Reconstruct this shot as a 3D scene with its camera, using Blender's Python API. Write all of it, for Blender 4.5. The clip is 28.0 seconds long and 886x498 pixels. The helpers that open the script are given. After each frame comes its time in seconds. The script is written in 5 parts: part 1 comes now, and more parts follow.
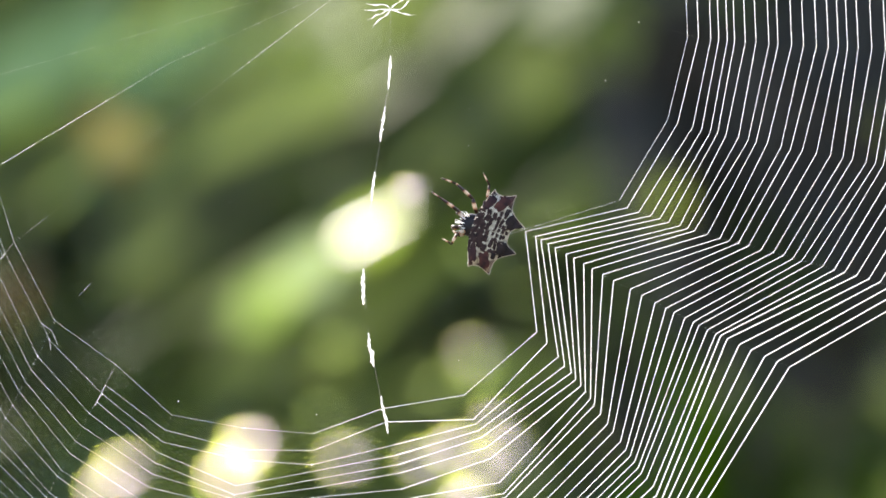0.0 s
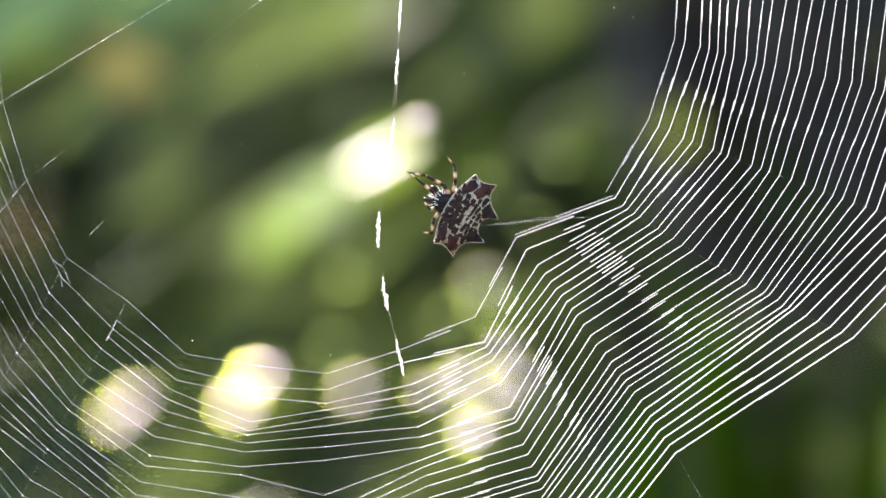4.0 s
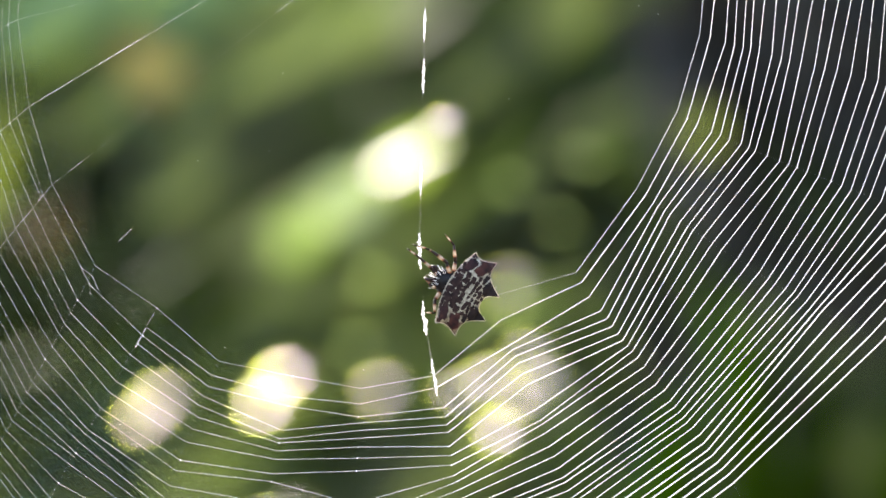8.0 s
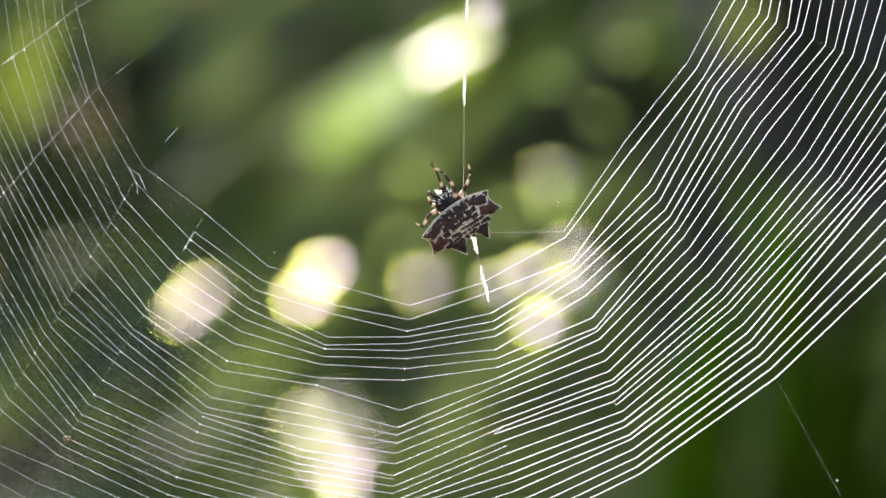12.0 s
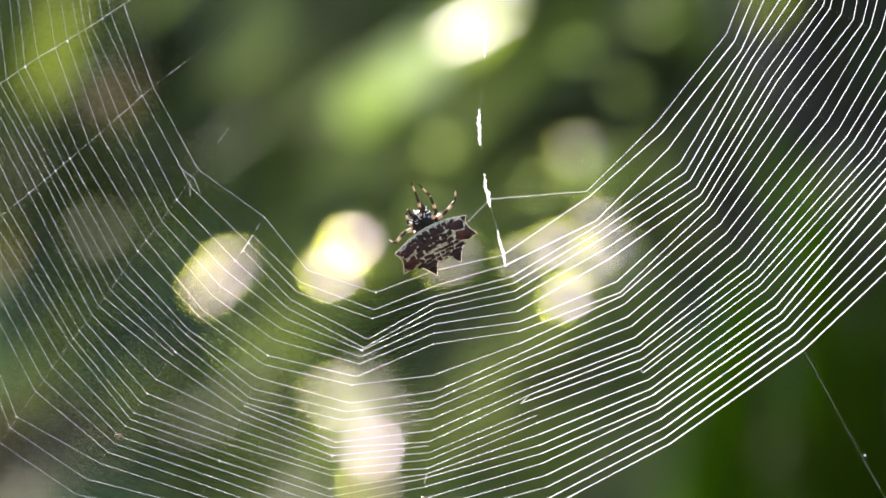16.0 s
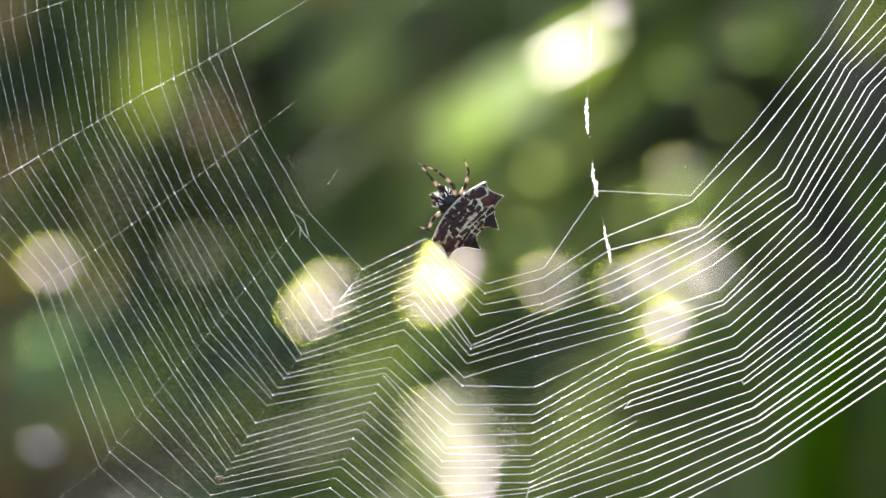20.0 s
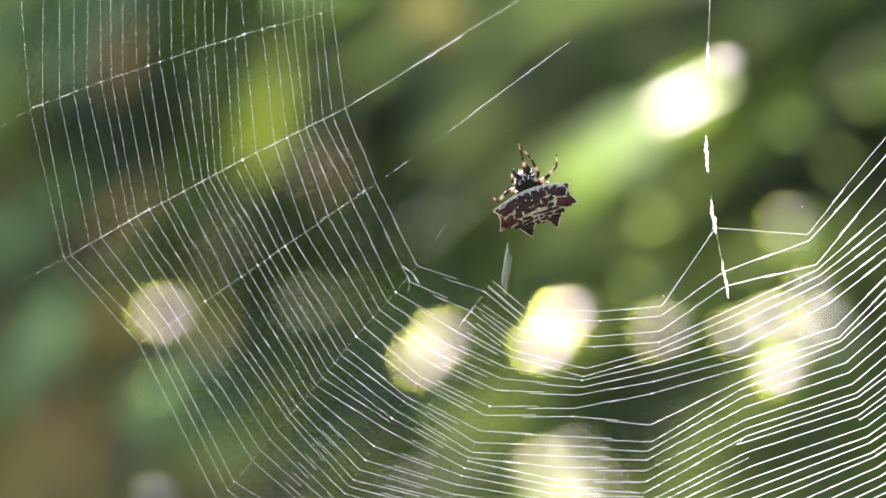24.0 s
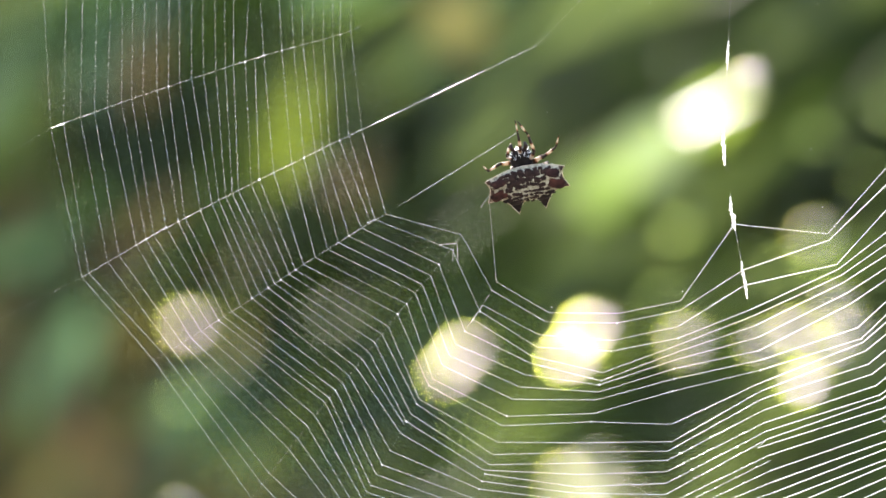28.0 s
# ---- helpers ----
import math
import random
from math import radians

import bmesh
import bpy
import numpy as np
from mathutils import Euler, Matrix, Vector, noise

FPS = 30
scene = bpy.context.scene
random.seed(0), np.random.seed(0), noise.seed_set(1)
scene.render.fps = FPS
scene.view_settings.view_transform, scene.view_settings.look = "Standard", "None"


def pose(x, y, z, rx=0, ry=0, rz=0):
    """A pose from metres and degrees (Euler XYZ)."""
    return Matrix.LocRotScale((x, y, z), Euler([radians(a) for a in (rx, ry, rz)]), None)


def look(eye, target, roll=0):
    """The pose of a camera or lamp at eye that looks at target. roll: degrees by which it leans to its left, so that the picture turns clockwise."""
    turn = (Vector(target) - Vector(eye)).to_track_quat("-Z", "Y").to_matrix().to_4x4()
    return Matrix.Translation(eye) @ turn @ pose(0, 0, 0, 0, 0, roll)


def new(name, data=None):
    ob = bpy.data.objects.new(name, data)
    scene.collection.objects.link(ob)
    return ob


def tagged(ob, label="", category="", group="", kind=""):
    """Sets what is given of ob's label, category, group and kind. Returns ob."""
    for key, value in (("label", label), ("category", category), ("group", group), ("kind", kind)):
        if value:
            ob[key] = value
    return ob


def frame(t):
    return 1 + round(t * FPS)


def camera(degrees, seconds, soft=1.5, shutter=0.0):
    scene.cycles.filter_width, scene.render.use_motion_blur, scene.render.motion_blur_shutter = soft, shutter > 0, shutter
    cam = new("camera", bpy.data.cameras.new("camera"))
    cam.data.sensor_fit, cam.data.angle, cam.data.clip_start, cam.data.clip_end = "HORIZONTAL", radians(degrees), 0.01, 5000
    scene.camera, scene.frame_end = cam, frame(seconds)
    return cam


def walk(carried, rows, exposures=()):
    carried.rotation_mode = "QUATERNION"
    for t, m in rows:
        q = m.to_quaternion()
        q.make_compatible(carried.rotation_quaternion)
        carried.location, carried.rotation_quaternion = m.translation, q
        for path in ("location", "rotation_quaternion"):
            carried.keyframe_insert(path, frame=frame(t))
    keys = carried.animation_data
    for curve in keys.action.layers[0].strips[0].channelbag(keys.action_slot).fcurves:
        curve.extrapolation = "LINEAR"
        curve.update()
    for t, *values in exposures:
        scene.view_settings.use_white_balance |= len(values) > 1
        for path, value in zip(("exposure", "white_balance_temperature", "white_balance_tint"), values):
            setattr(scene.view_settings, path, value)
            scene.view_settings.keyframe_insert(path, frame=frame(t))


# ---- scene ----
cam = camera(10.0, 28.0, soft=1.6)
cam.data.dof.use_dof = True
cam.data.dof.focus_distance = 0.52
cam.data.dof.aperture_fstop = 25.5
EYE = (0.0, -0.52, 1.2)


def aim(x, z):
    """The camera turned towards a point of the web, in millimetres from its middle."""
    return look(EYE, (x / 1000, 0.0, 1.2 + z / 1000))


walk(cam, [
    (0, aim(8.00, 16.94)),
    (0.5, aim(8.29, 16.41)),
    (1, aim(8.00, 15.89)),
    (1.5, aim(7.42, 14.33)),
    (2, aim(7.25, 13.51)),
    (2.5, aim(7.08, 11.77)),
    (3, aim(6.96, 10.15)),
    (3.5, aim(7.02, 9.69)),
    (5.5, aim(6.15, 9.69)),
    (6, aim(5.16, 9.69)),
    (6.5, aim(5.10, 8.99)),
    (7, aim(5.05, 9.16)),
    (7.5, aim(4.70, 9.45)),
    (8, aim(4.29, 9.80)),
    (8.5, aim(4.23, 9.57)),
    (9, aim(1.74, 4.47)),
    (9.5, aim(1.16, 3.42)),
    (10, aim(0.75, 3.02)),
    (10.5, aim(0.17, 1.51)),
    (11, aim(0.00, 0.00)),
    (11.5, aim(0.23, -0.52)),
    (12, aim(0.12, -1.22)),
    (12.5, aim(-0.35, -1.62)),
    (14.5, aim(-1.10, -3.77)),
    (15, aim(-1.39, -4.12)),
    (15.5, aim(-2.15, -3.89)),
    (16, aim(-2.73, -3.83)),
    (16.5, aim(-3.74, -5.48)),
    (17, aim(-3.94, -4.87)),
    (17.15, aim(-4.41, -4.76)),
    (17.3, aim(-8.87, -3.60)),
    (17.5, aim(-9.97, -3.43)),
    (18, aim(-10.65, -3.33)),
    (18.5, aim(-10.70, -2.76)),
    (19, aim(-11.62, -3.40)),
    (19.5, aim(-12.25, -2.37)),
    (20, aim(-12.88, -1.39)),
    (20.5, aim(-13.92, -1.73)),
    (21, aim(-14.27, -1.71)),
    (21.5, aim(-14.44, -1.35)),
    (22, aim(-15.20, -1.28)),
    (22.4, aim(-16.24, -0.93)),
    (22.5, aim(-22.19, 0.07)),
    (24.5, aim(-25.02, 3.82)),
    (25, aim(-25.81, 4.00)),
    (25.5, aim(-25.87, 3.84)),
    (26, aim(-25.81, 4.14)),
    (26.5, aim(-26.51, 4.03)),
    (27, aim(-27.09, 3.87)),
    (27.5, aim(-26.85, 4.05)),
    (28, aim(-27.03, 4.87)),
], exposures=((0.0, 1.85, 6950, 13), (9.0, 1.86, 6950, 14), (15.0, 1.85, 7000, 12), (21.0, 1.88, 7000, 10), (25.0, 2.12, 7000, 10), (28.0, 2.10, 7000, 10)))
# ---- light ----
TO_SUN = Vector((-0.33, 0.72, 0.61)).normalized()
world = bpy.data.worlds.new("sky")
scene.world = world
world.use_nodes = True
wn = world.node_tree
sky = wn.nodes.new("ShaderNodeTexSky")
sky.sky_type = "NISHITA"
sky.sun_disc = False
sky.sun_elevation = math.asin(TO_SUN.z)
sky.sun_rotation = math.atan2(TO_SUN.x, TO_SUN.y)
wn.links.new(sky.outputs[0], wn.nodes["Background"].inputs[0])
wn.nodes["Background"].inputs[1].default_value = 0.146
sun = new("sun", bpy.data.lights.new("sun", "SUN"))
sun.data.energy = 5.0
sun.data.angle = radians(0.5)
sun.data.color = (1.0, 0.95, 0.86)
sun.matrix_world = look(TO_SUN * 10, (0, 0, 0))


# ---- materials ----
def material(name, rough=0.5):
    m = bpy.data.materials.new(name)
    m.use_nodes = True
    b = m.node_tree.nodes["Principled BSDF"]
    b.inputs["Roughness"].default_value = rough
    return m, m.node_tree, b


def noise_ramp(tree, scale, stops, detail=4.0, coords="Object", distortion=0.0):
    """A noise whose values become the colours of stops (place, colour)."""
    tc = tree.nodes.new("ShaderNodeTexCoord")
    tex = tree.nodes.new("ShaderNodeTexNoise")
    tex.inputs["Scale"].default_value = scale
    tex.inputs["Detail"].default_value = detail
    tex.inputs["Distortion"].default_value = distortion
    tree.links.new(tc.outputs[coords], tex.inputs["Vector"])
    ramp = tree.nodes.new("ShaderNodeValToRGB")
    el = ramp.color_ramp.elements
    while len(el) < len(stops):
        el.new(0.5)
    for e, (p, c) in zip(el, stops):
        e.position, e.color = p, (*c, 1)
    tree.links.new(tex.outputs["Fac"], ramp.inputs["Fac"])
    return ramp.outputs["Color"], tex.outputs["Fac"]


def bump(tree, b, height, strength, distance):
    n = tree.nodes.new("ShaderNodeBump")
    n.inputs["Strength"].default_value = strength
    n.inputs["Distance"].default_value = distance
    tree.links.new(height, n.inputs["Height"])
    tree.links.new(n.outputs["Normal"], b.inputs["Normal"])


def leaf_material(name, dark, light, rough, through_light=0.35, gloss=0.5, shine=(2.2, 2.6, 0.7)):
    """A leaf: mottled green, glossy skin, light shining through."""
    m, tree, b = material(name, rough)
    col, fac = noise_ramp(tree, 22.0, ((0.3, dark), (0.7, light)))
    tree.links.new(col, b.inputs["Base Color"])
    b.inputs["Specular IOR Level"].default_value = gloss
    bump(tree, b, fac, 0.08, 0.0005)
    tr = tree.nodes.new("ShaderNodeBsdfTranslucent")
    bright = tree.nodes.new("ShaderNodeMixRGB")
    bright.blend_type = "MULTIPLY"
    bright.inputs[0].default_value = 1.0
    bright.inputs[2].default_value = (*shine, 1)
    tree.links.new(col, bright.inputs[1])
    tree.links.new(bright.outputs[0], tr.inputs["Color"])
    mix = tree.nodes.new("ShaderNodeMixShader")
    mix.inputs[0].default_value = through_light
    tree.links.new(b.outputs[0], mix.inputs[1])
    tree.links.new(tr.outputs[0], mix.inputs[2])
    tree.links.new(mix.outputs[0], tree.nodes["Material Output"].inputs["Surface"])
    return m


def glint_material(name, dark, light, tint, gloss=0.45, rough=0.3):
    """A leaf that throws the sun back, with the colour of its glint painted into a glossy coat."""
    m = leaf_material(name, dark, light, 0.6, 0.35, 0.1)
    tree = m.node_tree
    out = tree.nodes["Material Output"].inputs["Surface"]
    coat = tree.nodes.new("ShaderNodeBsdfGlossy")
    coat.inputs["Color"].default_value = (*tint, 1)
    coat.inputs["Roughness"].default_value = rough
    mix = tree.nodes.new("ShaderNodeMixShader")
    mix.inputs[0].default_value = gloss
    tree.links.new(out.links[0].from_socket, mix.inputs[1])
    tree.links.new(coat.outputs[0], mix.inputs[2])
    tree.links.new(mix.outputs[0], out)
    return m


def silk_material(name, colour, through_light, shine):
    """Silk: white, light passes through it, and it flashes where the sun runs along it."""
    m, tree, b = material(name, 0.3)
    b.inputs["Base Color"].default_value = (*colour, 1)
    tr = tree.nodes.new("ShaderNodeBsdfTranslucent")
    tr.inputs["Color"].default_value = (*colour, 1)
    mix = tree.nodes.new("ShaderNodeMixShader")
    mix.inputs[0].default_value = through_light
    tree.links.new(b.outputs[0], mix.inputs[1])
    tree.links.new(tr.outputs[0], mix.inputs[2])
    gl = tree.nodes.new("ShaderNodeBsdfGlossy")
    gl.inputs["Color"].default_value = (0.88, 0.84, 1.0, 1)
    gl.inputs["Roughness"].default_value = 0.13
    both = tree.nodes.new("ShaderNodeMixShader")
    both.inputs[0].default_value = shine
    tree.links.new(mix.outputs[0], both.inputs[1])
    tree.links.new(gl.outputs[0], both.inputs[2])
    tree.links.new(both.outputs[0], tree.nodes["Material Output"].inputs["Surface"])
    return m


SILK = silk_material("silk", (0.92, 0.90, 0.87), 0.42, 0.28)
TUFT = silk_material("silk_band", (0.97, 0.97, 0.97), 0.7, 0.1)
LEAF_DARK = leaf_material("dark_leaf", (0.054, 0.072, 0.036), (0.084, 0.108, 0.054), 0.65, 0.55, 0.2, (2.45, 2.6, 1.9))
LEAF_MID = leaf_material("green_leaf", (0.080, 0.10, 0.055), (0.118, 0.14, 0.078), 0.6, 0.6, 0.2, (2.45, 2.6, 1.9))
# Haze painted into the leaf colour: paler and greyer.
LEAF_HAZY = leaf_material("painted_haze_leaf", (0.125, 0.14, 0.095), (0.165, 0.18, 0.12), 0.7, 0.65, 0.1, (2.2, 2.35, 1.8))
LEAF_BLUISH = leaf_material("bluish_leaf", (0.09, 0.12, 0.09), (0.14, 0.17, 0.13), 0.6, 0.55, 0.15, (2.1, 2.4, 2.1))
LEAF_YELLOW = leaf_material("yellow_green_leaf", (0.135, 0.15, 0.072), (0.175, 0.18, 0.09), 0.6, 0.65, 0.2, (2.2, 2.4, 1.6))
# Sunlit brightness painted into a lighter copy of the yellow-green leaf.
LEAF_BRIGHT = leaf_material("sunlit_copy_leaf", (0.20, 0.23, 0.11), (0.25, 0.27, 0.135), 0.5, 0.75, 0.3, (2.6, 2.8, 2.1))
LEAF_GLOSSY = leaf_material("glossy_leaf", (0.12, 0.16, 0.03), (0.16, 0.19, 0.04), 0.37, 0.5, 0.7)
LEAF_DRY = leaf_material("dry_leaf", (0.125, 0.105, 0.07), (0.20, 0.17, 0.115), 0.7, 0.5, 0.1, (1.8, 1.85, 1.65))
# A pale sheen painted into the green, for areas that look brighter.
LEAF_SHEEN = leaf_material("painted_sheen_leaf", (0.13, 0.155, 0.085), (0.20, 0.225, 0.13), 0.5, 0.7, 0.3, (2.3, 2.5, 2.0))
# Sunlit tail of the main glint, painted as a paler green.
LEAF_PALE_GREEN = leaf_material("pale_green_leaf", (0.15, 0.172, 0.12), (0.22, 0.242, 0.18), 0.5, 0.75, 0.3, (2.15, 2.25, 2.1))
LEAF_TAN = leaf_material("tan_leaf", (0.165, 0.155, 0.095), (0.23, 0.215, 0.135), 0.6, 0.6, 0.1, (1.9, 1.95, 1.7))
# Web haze and shade painted into the leaf colour as a dull grey.
LEAF_GREY_VEIL = leaf_material("grey_veil_leaf", (0.052, 0.053, 0.052), (0.088, 0.090, 0.086), 0.7, 0.45, 0.15, (2.0, 1.9, 1.95))
# Lavender and yellow glints together paint in the lens's colour fringe.
LEAF_GLINT = glint_material("glint_leaf", (0.08, 0.10, 0.05), (0.12, 0.14, 0.07), (0.80, 0.66, 0.84))
LEAF_GLINT_YELLOW = glint_material("yellow_glint_leaf", (0.12, 0.14, 0.03), (0.16, 0.18, 0.04), (0.84, 0.95, 0.12))
LEAF_DEEP = leaf_material("deep_green_leaf", (0.044, 0.078, 0.004), (0.072, 0.112, 0.006), 0.8, 0.6, 0.04, (2.2, 2.7, 0.6))
# Green painted into the glint, for the fainter discs.
LEAF_GLINT_GREEN = glint_material("green_glint_leaf", (0.09, 0.13, 0.03), (0.13, 0.17, 0.05), (0.46, 0.62, 0.14))


# ---- shapes ----
def part(name, bm, mat, parent=None, label=""):
    """Links a bmesh as one mesh object, under a thing or a part."""
    me = bpy.data.meshes.new(name)
    bm.to_mesh(me)
    bm.free()
    me.materials.append(mat)
    for p in me.polygons:
        p.use_smooth = True
    ob = new(name, me)
    ob.parent = parent
    if label:
        tagged(ob, label)
    return ob


def tube(points, radii, sides=8, caps=True):
    """A tube along points, round, with a radius at each."""
    bm = bmesh.new()
    rings = []
    pts = [Vector(p) for p in points]
    for i, p in enumerate(pts):
        d = (pts[min(i + 1, len(pts) - 1)] - pts[max(i - 1, 0)]).normalized()
        q = d.to_track_quat("Z", "Y")
        rings.append([bm.verts.new(p + q @ Vector((radii[i] * math.cos(a), radii[i] * math.sin(a), 0)))
                      for a in (2 * math.pi * k / sides for k in range(sides))])
    for a, b in zip(rings, rings[1:]):
        for k in range(sides):
            bm.faces.new((a[k], a[(k + 1) % sides], b[(k + 1) % sides], b[k]))
    if caps:
        bm.faces.new(list(reversed(rings[0])))
        bm.faces.new(rings[-1])
    return bm


def blade(length, width, bend=0.2, fold=0.25, steps=14, tip=1.6, thick=0.0006):
    """A leaf along +X, folded along its midrib, bending down, with the thickness of a leaf."""
    bm = bmesh.new()
    rows = []
    for i in range(steps + 1):
        s = i / steps
        w = width / 2 * (math.sin(math.pi * min(1, s ** (1 / tip) * 0.98 + 0.02))) ** 0.75 + thick
        x, z = length * s, -bend * length * s * s
        rows.append([bm.verts.new((x, k * w, z + abs(k) * w * fold + up)) for up in (0, -thick) for k in (-1, -0.5, 0, 0.5, 1)])
    for a, b in zip(rows, rows[1:]):
        for k in range(4):
            bm.faces.new((a[k], b[k], b[k + 1], a[k + 1]))
            bm.faces.new((a[k + 5], a[k + 6], b[k + 6], b[k + 5]))
        bm.faces.new((a[4], b[4], b[9], a[9]))
        bm.faces.new((a[0], a[5], b[5], b[0]))
    bm.faces.new(rows[0][0:5] + rows[0][9:4:-1])
    bm.faces.new(list(reversed(rows[-1][0:5] + rows[-1][9:4:-1])))
    return bm


def facing(place, along, normal):
    """A pose whose x runs along and whose z is as near to normal as can be."""
    x = Vector(along).normalized()
    y = Vector(normal).cross(x).normalized()
    m = Matrix((x, y, x.cross(y))).transposed().to_4x4()
    m.translation = place
    return m
# Each radius of the web: seconds, then the innermost and the outermost crossing of the capture
# spiral (x, z and x, z), in millimetres in the plane of the web.
RADII = []


def radius(*rows):
    RADII.append(rows)


radius(
    (0, 32.9, 47.6, 63.1, 49),
    (0.4, 32.9, 47.6, 63.1, 49),
    (0.65, 32.1, 48.5, 63.1, 49),
    (1, 32, 48.6, 63.1, 49),
    (2, 31.8, 47.8, 63.1, 49),
    (3, 31, 46.8, 63.1, 49),
    (6, 31, 46.8, 63.1, 49),
    (7, 31, 46.8, 63.1, 49),
    (8, 31, 46.8, 63.1, 49),
    (9, 31, 46.8, 63.1, 49),
    (10, 31, 46.8, 63.1, 49),
    (11, 31, 46.8, 63.1, 49),
    (12, 31, 46.8, 63.1, 49),
    (15, 31, 46.8, 63.1, 49),
    (16, 31, 46.8, 63.1, 49),
    (17, 31, 46.8, 63.1, 49),
    (18, 31, 46.8, 63.1, 49),
    (19, 31, 46.8, 63.1, 49),
    (20, 31, 46.8, 63.1, 49),
    (21, 31, 46.8, 63.1, 49),
    (22, 31, 46.8, 63.1, 49),
    (25, 31, 46.8, 63.1, 49),
    (26, 31, 46.8, 63.1, 49),
    (27, 31, 46.8, 63.1, 49),
    (28, 31, 46.8, 63.1, 49),
)
radius(
    (0, 33.2, 38.6, 63.6, 36),
    (0.4, 33.2, 38.6, 63.6, 36),
    (0.65, 32.4, 39.5, 63.6, 36),
    (1, 32.3, 39.6, 63.6, 36),
    (2, 32.1, 38.8, 63.6, 36),
    (3, 31.3, 37.8, 63.6, 36),
    (6, 31.3, 37.8, 63.6, 36),
    (7, 31.3, 37.8, 63.6, 36),
    (8, 31.3, 37.8, 63.6, 36),
    (9, 31.3, 37.8, 63.6, 36),
    (10, 31.3, 37.8, 63.6, 36),
    (11, 31.3, 37.8, 63.6, 36),
    (12, 31.3, 37.8, 63.6, 36),
    (15, 31.3, 37.8, 63.6, 36),
    (16, 31.3, 37.8, 63.6, 36),
    (17, 31.3, 37.8, 63.6, 36),
    (18, 31.3, 37.8, 63.6, 36),
    (19, 31.3, 37.8, 63.6, 36),
    (20, 31.3, 37.8, 63.6, 36),
    (21, 31.3, 37.8, 63.6, 36),
    (22, 31.3, 37.8, 63.6, 36),
    (25, 31.3, 37.8, 63.6, 36),
    (26, 31.3, 37.8, 63.6, 36),
    (27, 31.3, 37.8, 63.6, 36),
    (28, 31.3, 37.8, 63.6, 36),
)
radius(
    (0, 31.1, 30.2, 63.2, 23),
    (0.4, 31.1, 30.2, 63.2, 23),
    (0.65, 30.5, 31.2, 63.2, 23),
    (1, 30.4, 31.3, 63.2, 23),
    (2, 30.2, 30.4, 63.2, 23),
    (3, 30.5, 30.8, 63.2, 23),
    (6, 31.1, 31.8, 63.2, 23),
    (7, 31, 31.4, 63.2, 23),
    (8, 30.7, 31.9, 63.2, 23),
    (9, 30.7, 31.9, 63.2, 23),
    (10, 30.7, 31.9, 63.2, 23),
    (11, 30.7, 31.9, 63.2, 23),
    (12, 30.7, 31.9, 63.2, 23),
    (15, 30.7, 31.9, 63.2, 23),
    (16, 30.7, 31.9, 63.2, 23),
    (17, 30.7, 31.9, 63.2, 23),
    (18, 30.7, 31.9, 63.2, 23),
    (19, 30.7, 31.9, 63.2, 23),
    (20, 30.7, 31.9, 63.2, 23),
    (21, 30.7, 31.9, 63.2, 23),
    (22, 30.7, 31.9, 63.2, 23),
    (25, 30.7, 31.9, 63.2, 23),
    (26, 30.7, 31.9, 63.2, 23),
    (27, 30.7, 31.9, 63.2, 23),
    (28, 30.7, 31.9, 63.2, 23),
)
radius(
    (0, 26.3, 22, 58.3, 11.1),
    (0.4, 26.3, 22, 58.3, 11.1),
    (0.65, 27.3, 22.9, 58.3, 11.1),
    (1, 27.4, 23, 58.3, 11.1),
    (2, 27.6, 22.3, 58.3, 11.1),
    (3, 27.8, 22.7, 58.3, 11.1),
    (6, 28.6, 24, 58.3, 11.1),
    (7, 28.3, 23.7, 58.3, 11.1),
    (8, 28.3, 24.2, 58.3, 11.1),
    (9, 28.8, 25.8, 58.3, 11.1),
    (10, 28.8, 25.7, 58.3, 11.1),
    (11, 28.7, 25.9, 58.3, 11.1),
    (12, 29.1, 25.5, 58.3, 11.1),
    (15, 29.1, 25.5, 58.3, 11.1),
    (16, 29.1, 25.5, 58.3, 11.1),
    (17, 29.1, 25.5, 58.3, 11.1),
    (18, 29.1, 25.5, 58.3, 11.1),
    (19, 29.1, 25.5, 58.3, 11.1),
    (20, 29.1, 25.5, 58.3, 11.1),
    (21, 29.1, 25.5, 58.3, 11.1),
    (22, 29.1, 25.5, 58.3, 11.1),
    (25, 29.1, 25.5, 58.3, 11.1),
    (26, 29.1, 25.5, 58.3, 11.1),
    (27, 29.1, 25.5, 58.3, 11.1),
    (28, 29.1, 25.5, 58.3, 11.1),
)
